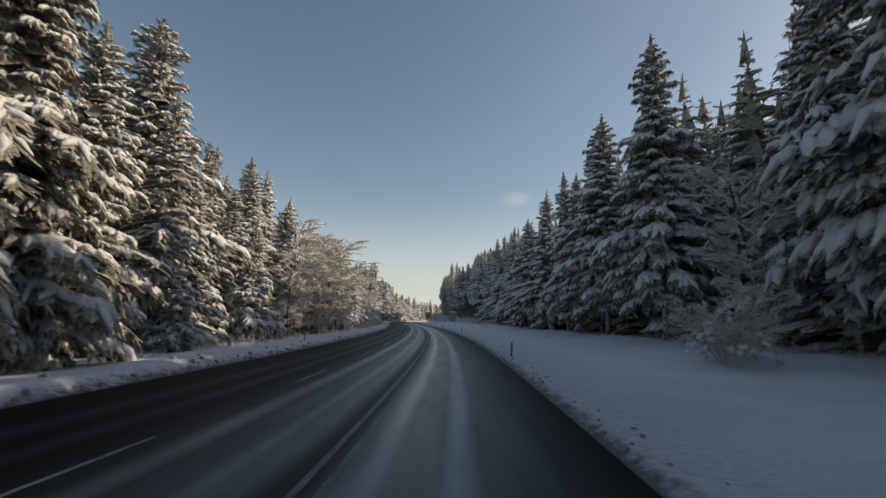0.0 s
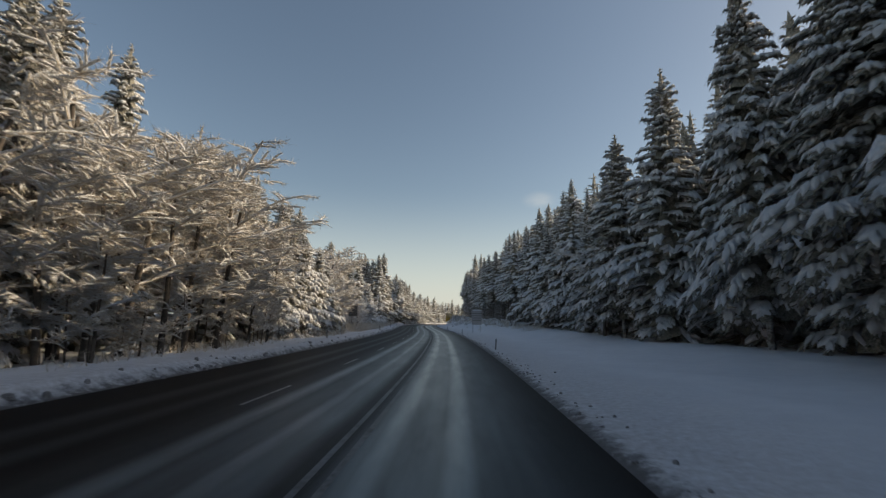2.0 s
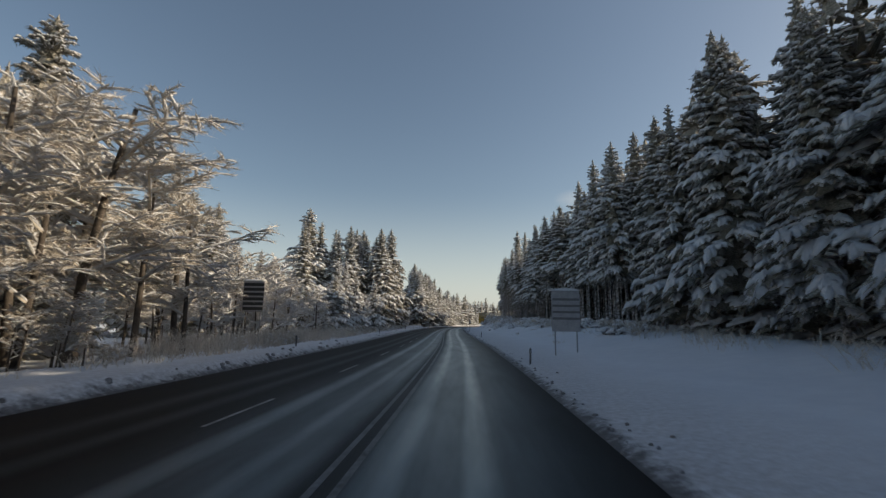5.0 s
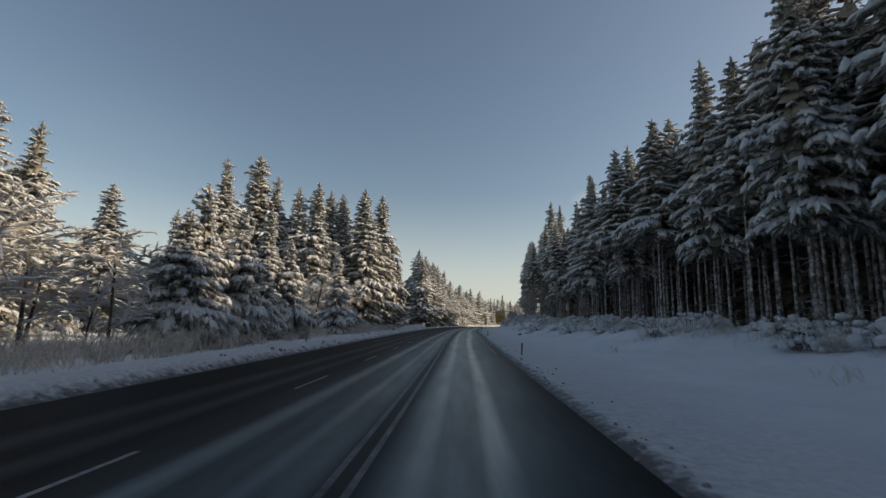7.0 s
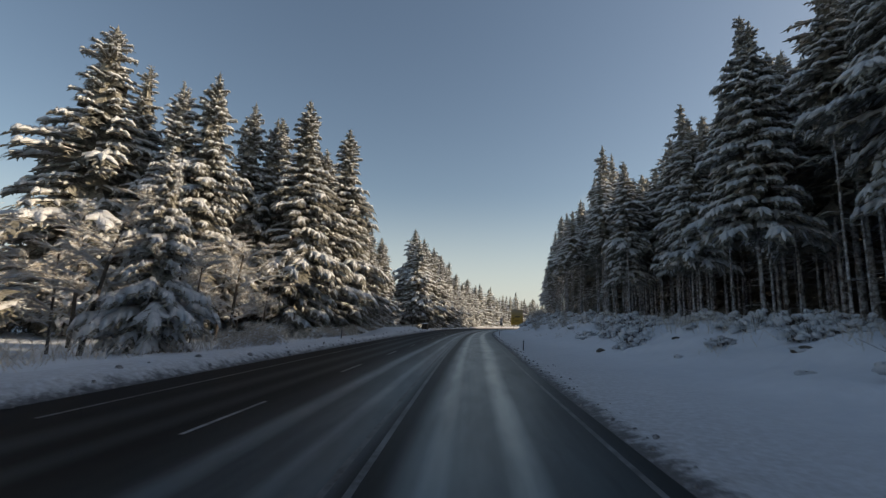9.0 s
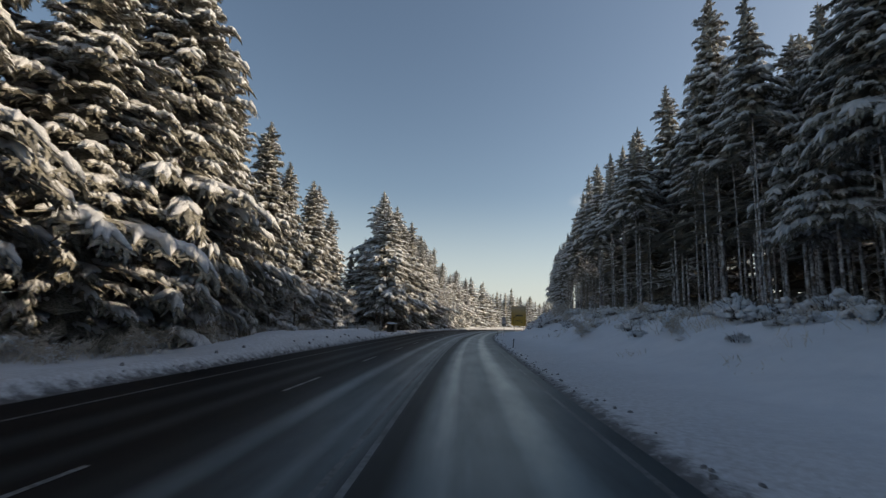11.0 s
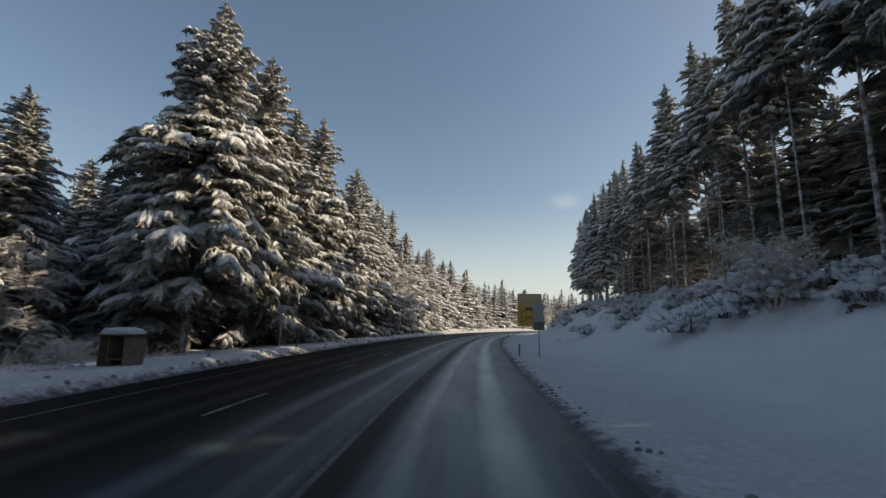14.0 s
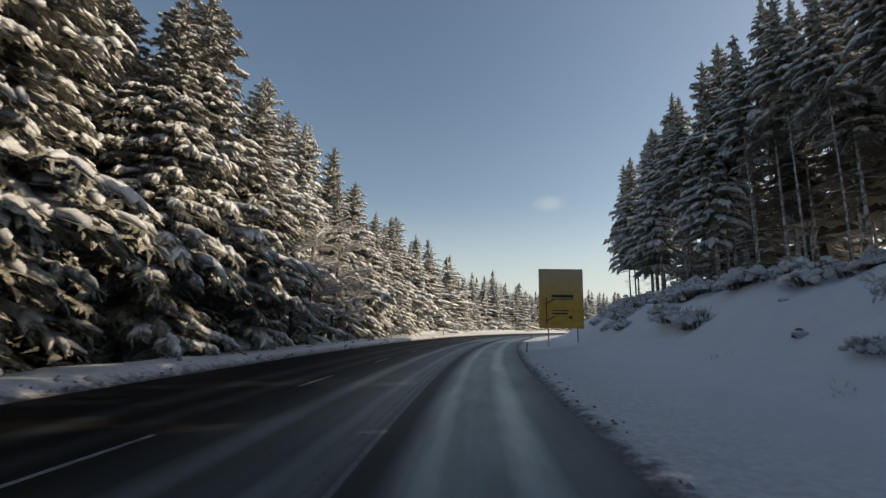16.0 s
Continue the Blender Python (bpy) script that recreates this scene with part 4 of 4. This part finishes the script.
# ---- the woods behind ----
def woods():
    """The many spruces behind the first rows and round the far bend, too far in to be told apart. Right-hand back rows
    are added, largely unseen, to block the sun.
    """
    heaps = [(Heap(), "trunk"), (Heap(), "needles"), (Heap(), "snow")]

    def stand(s, lat, tall, kind=None, stout=1.0):
        kind = kind or random.choice(["far_a", "far_b"])
        m = np.array(place(kind, s, lat, tall, random.uniform(0, 6.28)) @ Matrix.Diagonal((stout, stout, 1, 1)))
        for heap, key in heaps:
            v, f = MODELS[kind][1][key][0].both()
            heap.add(v @ m[:3, :3].T + m[:3, 3], f)

    for s in np.arange(-25, 150, 3.8):
        stand(s + random.uniform(-2, 2), 26.5 + random.uniform(-1.5, 1.5), random.uniform(20, 24), None, 1.35)
    # row heights here set how far the right-hand wood shades the road
    for s in np.arange(-25, 425, 3.8):
        for lat in (31, 37):
            stand(s + random.uniform(-2.2, 2.2), lat + random.uniform(-2, 2), random.uniform(27, 31) if s < 240 else random.uniform(25, 28) if s < 325 and lat < 35 else random.uniform(21, 25) if s < 325 else random.uniform(17, 20), "far_stem" if 140 < s < 390 else None, 1.4)
    # unseen rows, extra stout so that no sun leaks between the stems
    for s in np.arange(150, 300, 3.8):
        for lat in (43, 50):
            stand(s + random.uniform(-1.4, 1.4), lat + random.uniform(-1.5, 1.5), random.uniform(23, 28) if s < 240 else random.uniform(18, 22), "far_dark", 1.8)
    for s in np.arange(150, 300, 3.6):
        for lat in (29, 34):
            stand(s + random.uniform(-1.4, 1.4), lat + random.uniform(-1.5, 1.5), random.uniform(22, 26), "far_stem", 1.2)
    # kept lower here so that sun reaches the left-hand trees
    for s in np.arange(302, 430, 3.6):
        for lat in (33, 40, 48) if s < 350 else (45,):
            stand(s + random.uniform(-1.4, 1.4), lat + random.uniform(-1.5, 1.5), random.uniform(14, 18), "far_dark" if s < 352 else "far_stem", 1.6)
    for first, last in ((-25, 64), (87, 121), (262, 300)):
        for s in np.arange(first, last, 3.6):
            stand(s + random.uniform(-1.5, 1.5), -24.5 + random.uniform(-1.2, 1.2), random.uniform(13, 17))
    for s in np.arange(-25, 140, 5):
        for lat in (-29, -35):
            stand(s + random.uniform(-2.4, 2.4), lat + random.uniform(-2, 2), random.uniform(14, 19))
    for s in np.arange(140, 330, 8):
        stand(s + random.uniform(-3, 3), -54 + random.uniform(-4, 4), random.uniform(12, 18))
    for s in np.arange(330, 438, 6):
        for lat in (-21.5, -26):
            stand(s + random.uniform(-2.4, 2.4), lat + random.uniform(-1.5, 1.5), random.uniform(15, 23), random.choice(("mid_b", "mid_c")) if lat > -25 else None, random.uniform(1.0, 1.4))
    for s in np.arange(438, 780, 3.8):
        for lat in (-24, -28, -34):
            stand(s + random.uniform(-2.4, 2.4), lat + random.uniform(-2, 2), random.choice((12, 16, 19, 21, 24)) * random.uniform(0.9, 1.1), None, random.uniform(1.2, 1.7))
    for s in np.arange(480, 740, 9):
        for lat in (44, 52):
            stand(s + random.uniform(-3, 3), lat + random.uniform(-3, 3), random.uniform(9, 13))
    root = tagged(new("spruce_wood"), "deep snow-covered spruce wood behind the first trees", "forest", kind="stuff")
    for (heap, key), mat in zip(heaps, (BARK, NEEDLES, SNOW_LOAD)):
        ob = new(key, heap.mesh(key, mat, key != "needles"))
        ob.parent = root
        ob["kind"] = "stuff"


woods()


# ---- things by the road ----
def part(name, me, parent, label="", at=None):
    ob = new(name, me)
    ob.parent = parent
    if label:
        ob["label"] = label
    if at is not None:
        ob.matrix_basis = at
    return ob


def box(name, size, mat, at=(0, 0, 0), edge=0.01):
    bm = bmesh.new()
    bmesh.ops.create_cube(bm, size=1)
    bmesh.ops.scale(bm, vec=size, verts=bm.verts)
    bmesh.ops.bevel(bm, geom=bm.edges[:], offset=min(edge, min(size) * 0.45), segments=2, affect="EDGES")
    bmesh.ops.translate(bm, vec=at, verts=bm.verts)
    me = bpy.data.meshes.new(name)
    bm.to_mesh(me)
    bm.free()
    me.materials.append(mat)
    return me


def rod(name, a, b, radius, mat, sides=10):
    heap = Heap()
    v, f = tube([a, b], [radius, radius], sides)
    heap.add(v, f)
    heap.add(np.concatenate([v[1::2], [b]]), [[k, (k + 1) % sides, sides] for k in range(sides)])
    return heap.mesh(name, mat)


def cap(name, size, mat, at):
    """A lump of snow lying on something: a flattened, uneven dome."""
    rnd = np.random.default_rng(int(abs(size[0]) * 1000))
    n, v, f = 14, [], []
    for level, (k, h) in enumerate(((1.0, 0.0), (1.02, 0.35), (0.8, 0.8), (0.4, 1.0))):
        for i in range(n):
            a = 2 * math.pi * i / n
            c, s = math.cos(a), math.sin(a)
            w = k * (1 + 0.08 * (rnd.random() - 0.5))
            v.append((at[0] + size[0] / 2 * w * math.copysign(abs(c) ** 0.5, c), at[1] + size[1] / 2 * w * math.copysign(abs(s) ** 0.5, s), at[2] + size[2] * h * (1 + 0.2 * (rnd.random() - 0.5))))
    for level in range(3):
        for i in range(n):
            a, b = level * n + i, level * n + (i + 1) % n
            f += [[a, b, b + n], [a, b + n, a + n]]
    v.append((at[0], at[1], at[2] + size[2] * 1.02))
    f += [[3 * n + i, 3 * n + (i + 1) % n, 4 * n] for i in range(n)]
    return tri_mesh(name, np.array(v), np.array(f), mat)


def standing(name, s, lat, label, category, group="", turn=0.0, tip=0.0):
    x, y, h = along(s, lat)
    ob = tagged(new(name), label, category, group)
    ob.matrix_basis = Matrix.Translation((float(x), float(y), float(height(s, lat)))) @ Matrix.Rotation(float(h) + turn, 4, "Z") @ Matrix.Rotation(tip, 4, "Y")
    return ob


def delineator(s, lat, tip=0.0, tall=0.98):
    """A roadside post with a black slanting band and a reflector."""
    ob = standing("delineator_post", s, lat, "grimy plastic roadside post with a black band, in the snow", "road post", "roadside posts", tip=tip)
    bm = bmesh.new()
    outline = [(-0.06, -0.05), (0.06, -0.05), (0.045, 0.02), (0.0, 0.06), (-0.045, 0.02)]
    low, top = [bm.verts.new((x, y, -0.4)) for x, y in outline], [bm.verts.new((x, y, tall - 0.04 + 0.5 * y)) for x, y in outline]
    for i in range(5):
        bm.faces.new((low[i], low[(i + 1) % 5], top[(i + 1) % 5], top[i]))
    bm.faces.new(top)
    me = bpy.data.meshes.new("body")
    bm.to_mesh(me)
    bm.free()
    me.materials.append(PLASTIC)
    part("body", me, ob)
    part("band", box("band", (0.126, 0.118, 0.24), DARK, (0, 0.002, tall - 0.22), 0.01), ob, "black band")
    part("reflector", box("reflector", (0.05, 0.012, 0.16), STEEL, (0, -0.062, tall - 0.22), 0.004), ob, "pale reflector")
    return ob


for s, tip in ((-19, 0.03), (31, 0.04), (83, 0.06), (133, 0.03), (183, 0.05), (233, 0.03), (282, 0.08), (332, 0.05), (382, 0.03), (432, 0.02)):
    delineator(s, 3.95 if s < 150 or s > 300 else 4.3, tip)
for s in (-8, 42, 92, 142, 186, 236, 287, 335, 385, 435):
    delineator(s, -13.5, -0.03, 0.9)

# yellow direction sign
sign = standing("direction_sign", 387, 9.9, "large yellow direction sign on two steel posts in the snow", "road sign", turn=0.10)
sign.location = (-11.4, 387.1, sign.location.z)
zero = 2.45 - sign.location.z
part("panel", box("panel", (4.9, 0.07, 6.6), YELLOW, (0, 0, zero + 3.3), 0.03), sign, "yellow sheeting, frosted at the top")
part("post", rod("post", (-1.45, 0.09, -0.6), (-1.45, 0.09, zero + 6.3), 0.07, STEEL), sign)
part("post", rod("post", (1.75, 0.09, -0.6), (1.75, 0.09, zero + 6.3), 0.07, STEEL), sign)
for name, size, at in (("lettering_bar", (2.4, 0.012, 0.30), (0.15, -0.045, zero + 3.55)), ("lettering_bar", (2.4, 0.012, 0.10), (0.15, -0.045, zero + 3.22)), ("route_line", (0.10, 0.012, 3.0), (-1.65, -0.045, zero + 1.9)), ("lettering_bar", (1.9, 0.012, 0.10), (-0.1, -0.045, zero + 1.95)), ("lettering_bar", (1.7, 0.012, 0.16), (-0.2, -0.045, zero + 1.62)), ("symbol", (0.36, 0.012, 0.30), (1.0, -0.045, zero + 1.2))):
    part(name, box(name, size, DARK, at, 0.004), sign, "dark print")
for z in (2.95, 1.05):
    arm = box("route_arm", (1.0, 0.012, 0.11), DARK, (0, 0, 0), 0.004)
    part("route_arm", arm, sign, "dark print", Matrix.Translation((-1.2, -0.045, zero + z)) @ Matrix.Rotation(-0.5, 4, "Y"))

RIME = grainy((0.30, 0.30, 0.31), (0.46, 0.46, 0.47), 3.0, 0.8, 0.4, 0.01)("grey_rime")

# two slatted boards, rimed with snow
for s, lat, low, stripe_mat, high in ((139, 7.6, 2.0, PLASTIC, 0.17), (149, -20.5, 3.3, DARK, 0.30)):
    board = standing("slatted_board", s, lat, "snow-crusted board with dark horizontal stripes on two posts", "road sign", "striped boards")
    low -= board.location.z
    part("panel", box("panel", (2.1, 0.06, 3.0), RIME, (0, 0, low + 1.5), 0.03), board, "panel crusted with snow")
    for k in range(4 if high < 0.2 else 6):
        part("stripe", box("stripe", (2.0, 0.02, high), stripe_mat, (0.02, -0.045, low + (0.95 if high < 0.2 else 0.32) + 0.47 * k), 0.006), board, "dark stripe")
    for x in (-0.8, 0.8):
        part("post", rod("post", (x, 0.08, -0.6), (x, 0.08, low + 2.7), 0.055, STEEL), board)
    part("snow_cap", cap("snow_cap", (2.2, 0.34, 0.22), SNOW_LOAD, (0, 0.02, low + 2.98)), board)




def disc(name, radius, depth, mat, at, sides=36):
    bm = bmesh.new()
    bmesh.ops.create_cone(bm, cap_ends=True, segments=sides, radius1=radius, radius2=radius, depth=depth)
    bmesh.ops.bevel(bm, geom=[e for e in bm.edges if len(e.link_faces) == 2 and any(len(f.verts) > 4 for f in e.link_faces)], offset=depth * 0.25, segments=2, affect="EDGES")
    bmesh.ops.rotate(bm, matrix=Matrix.Rotation(math.pi / 2, 3, "X"), verts=bm.verts)
    bmesh.ops.translate(bm, vec=at, verts=bm.verts)
    me = bpy.data.meshes.new(name)
    bm.to_mesh(me)
    bm.free()
    me.materials.append(mat)
    return me


def limit_sign(s, lat, plate, size, label, turn=0.0):
    """A round sign over an optional plate, on one pole."""
    ob = standing("round_sign", s, lat, label, "road sign", turn=turn)
    top = 4.06 * size
    part("pole", rod("pole", (0, 0.06, -0.6), (0, 0.06, top), 0.045 * size, STEEL), ob)
    part("disc", disc("disc", 0.44 * size, 0.05, RIME, (-0.04, 0, top - 0.44 * size)), ob, "round face plastered with snow")
    if plate:
        part("plate", box("plate", (0.84, 0.05, 1.20), PLASTIC, (-0.02, 0.0, top - 1.50), 0.04), ob, "square plate, bare grey below a crust of snow")
        part("snow_crust", box("snow_crust", (0.82, 0.04, 0.56), RIME, (-0.02, -0.045, top - 1.19), 0.018), ob)
    else:
        part("plate", box("plate", (0.6, 0.05, 0.4), STEEL, (0, 0.0, top - 1.25 * size), 0.03), ob)
    return ob


limit_sign(329.5, 5.25, True, 1.0, "round snow-plastered road sign over a square plate on a pole")
limit_sign(331, -13.4, False, 0.85, "round rimed road sign with a small plate on a pole")

# wooden shelter box by the lay-by
shelter = standing("grit_shelter", 315.5, -14.2, "small dark open-fronted shelter with snow on its roof", "shelter", turn=-0.25)
WOOD = grainy((0.10, 0.075, 0.055), (0.20, 0.16, 0.12), 2.0, 0.85, 0.5, 0.02)("grey_boards")
for name, size, at in (("side_wall", (0.08, 1.3, 1.7), (-1.0, 0, 0.75)), ("side_wall", (0.08, 1.3, 1.7), (1.0, 0, 0.75)), ("back_wall", (1.92, 0.07, 1.7), (0, 0.62, 0.75)), ("divider", (0.09, 1.2, 1.6), (-0.35, 0, 0.72)), ("roof", (2.3, 1.6, 0.09), (0, 0, 1.645)), ("shelf", (1.25, 1.1, 0.06), (0.31, 0, 0.35))):
    part(name, box(name, size, WOOD, at, 0.015), shelter)
part("snow_cap", cap("snow_cap", (2.35, 1.65, 0.34), SNOW_LOAD, (0, 0, 1.68)), shelter)
shelter.scale = (0.78, 0.78, 0.85)

# dark lumps that stand in for dark holes and stumps in the bank's snow
DARK_LUMP = grainy((0.05, 0.045, 0.04), (0.14, 0.12, 0.10), 3.0, 0.9, 0.7, 0.03)("dark_lump_surface")
for k, (s, lat) in enumerate(((207, 11), (205, 12.5), (210, 13), (216, 10.5), (222, 13), (226, 9), (240, 12), (262, 11.5), (268, 13.2), (292, 12), (297, 13), (300, 10.5), (304, 12.2), (309, 11.0), (312, 12.5), (334, 12.5), (345, 13), (356, 11), (361, 13.5))):
    lat += 1.6 if s > 260 else 0.6
    rock = standing("capped_dark_lump", s, lat, "dark stone breaking through the snow of the bank", "rock", "stones on the bank", turn=k * 1.3)
    bm = bmesh.new()
    bmesh.ops.create_icosphere(bm, subdivisions=2, radius=0.22 + 0.08 * (k % 3))
    for v in bm.verts:
        v.co *= 1 + 0.9 * noise.noise(v.co * 2.1 + Vector((k * 3.1, 0, 0)))
        v.co.x *= 1.4
        v.co.z = v.co.z * 0.7 + 0.02
    me = bpy.data.meshes.new("dark_body")
    bm.to_mesh(me)
    bm.free()
    me.materials.append(DARK_LUMP)
    part("dark_body", me, rock)
    bm = bmesh.new()
    bmesh.ops.create_icosphere(bm, subdivisions=3, radius=0.5)
    for v in bm.verts:
        v.co *= 1 + 0.5 * noise.noise(v.co * 2.3 + Vector((0, k * 2.7, 4)))
        v.co = Vector((v.co.x * 1.2 + 0.08, v.co.y + 0.16, v.co.z * 0.34 + 0.0))
    for f in bm.faces:
        f.smooth = True
    me = bpy.data.meshes.new("snow_cap")
    bm.to_mesh(me)
    bm.free()
    me.materials.append(SNOW_LOAD)
    part("snow_cap", me, rock)
    rock.scale = (0.62, 0.62, 0.75)


# ---- loose snow along the road's edges, frosted grass and brush ----
def clods():
    """Crumbled snow thrown up along both edges of the road."""
    rnd, heap = np.random.default_rng(5), Heap()
    for k in range(1700):
        s = rnd.uniform(-10, 440)
        if k % 3:
            lat, size = EDGE_RIGHT + abs(rnd.normal(0, 0.55)) + 0.05, rnd.uniform(0.03, 0.10)
        else:
            lat, size = EDGE_LEFT - abs(rnd.normal(0, 0.5)) - 0.05, rnd.uniform(0.06, 0.2)
        x, y, _ = along(s, lat)
        a = rnd.uniform(0, 6.3)
        heap.add(*pillow(rnd, 6, np.array([float(x), float(y), float(height(s, lat))]), np.array([math.cos(a), math.sin(a), 0.01]), size * 2, size * 1.4, size))
    ob = new("snow_clods", heap.mesh("snow_clods", SLUSH))
    return tagged(ob, "crumbled grey snow along the edges of the road", "snow", kind="stuff")


SLUSH = grainy((0.07, 0.065, 0.06), (0.36, 0.35, 0.36), 4.0, 0.8, 0.5, 0.03)("dirty_snow")
clods()


def stalks(name, label, many, s_range, lat_range, tall, seed, clump=0.5, spread=0.35):
    """Frosted stalks standing in loose clumps."""
    rnd, heap = np.random.default_rng(seed), Heap()
    while many > 0:
        s0, lat0, n = rnd.uniform(*s_range), rnd.uniform(*lat_range), rnd.integers(6, 22)
        many -= n
        high = rnd.uniform(*tall)
        for k in range(n):
            s, lat = s0 + rnd.normal(0, clump), lat0 + rnd.normal(0, clump)
            x, y, _ = along(s, lat)
            p = np.array([float(x), float(y), float(height(s, lat)) - 0.05])
            h, a, w = high * rnd.uniform(0.5, 1.1), rnd.uniform(0, 6.3), rnd.uniform(0.008, 0.022)
            d, side = np.array([rnd.normal(0, spread), rnd.normal(0, spread), 1.0]), np.array([math.cos(a), math.sin(a), 0]) * w
            mid, tip = p + d * h * 0.55, p + d * h + np.array([rnd.normal(0, 0.12), rnd.normal(0, 0.12), -0.05]) * h
            heap.add(np.array([p - side, p + side, mid + side, mid - side, tip]), [[0, 1, 2], [0, 2, 3], [3, 2, 4]])
            for j in range(2):
                q = p + d * h * rnd.uniform(0.4, 0.9)
                r = q + np.array([rnd.normal(0, 0.2), rnd.normal(0, 0.2), 0.16]) * h
                heap.add(np.array([q - side, q + side, r]), [[0, 1, 2]])
    return tagged(new(name, heap.mesh(name, FROST, False)), label, "vegetation", kind="stuff")


stalks("frosted_grass", "tall frosted grass and saplings at the edge of the wood", 5200, (134, 182), (-25, -15.5), (0.9, 2.4), 41)
stalks("frosted_brush", "low frosted scrub along the foot of the trees", 5200, (120, 350), (14.5, 19.5), (0.5, 1.3), 42, 0.7, 0.6)
stalks("frosted_weeds", "thin frosted weeds along the edge of the wood", 2200, (-10, 134), (-20, -16), (0.4, 1.2), 43, 0.5, 0.5)
stalks("frosted_thicket", "frosted thicket before the trees", 2600, (196, 325), (-21, -17), (0.6, 1.8), 44, 0.6, 0.5)
stalks("frosted_twigs", "sparse frosted twigs poking through the snow of the bank", 420, (150, 400), (8.5, 15), (0.25, 0.8), 45, 0.35, 0.6)
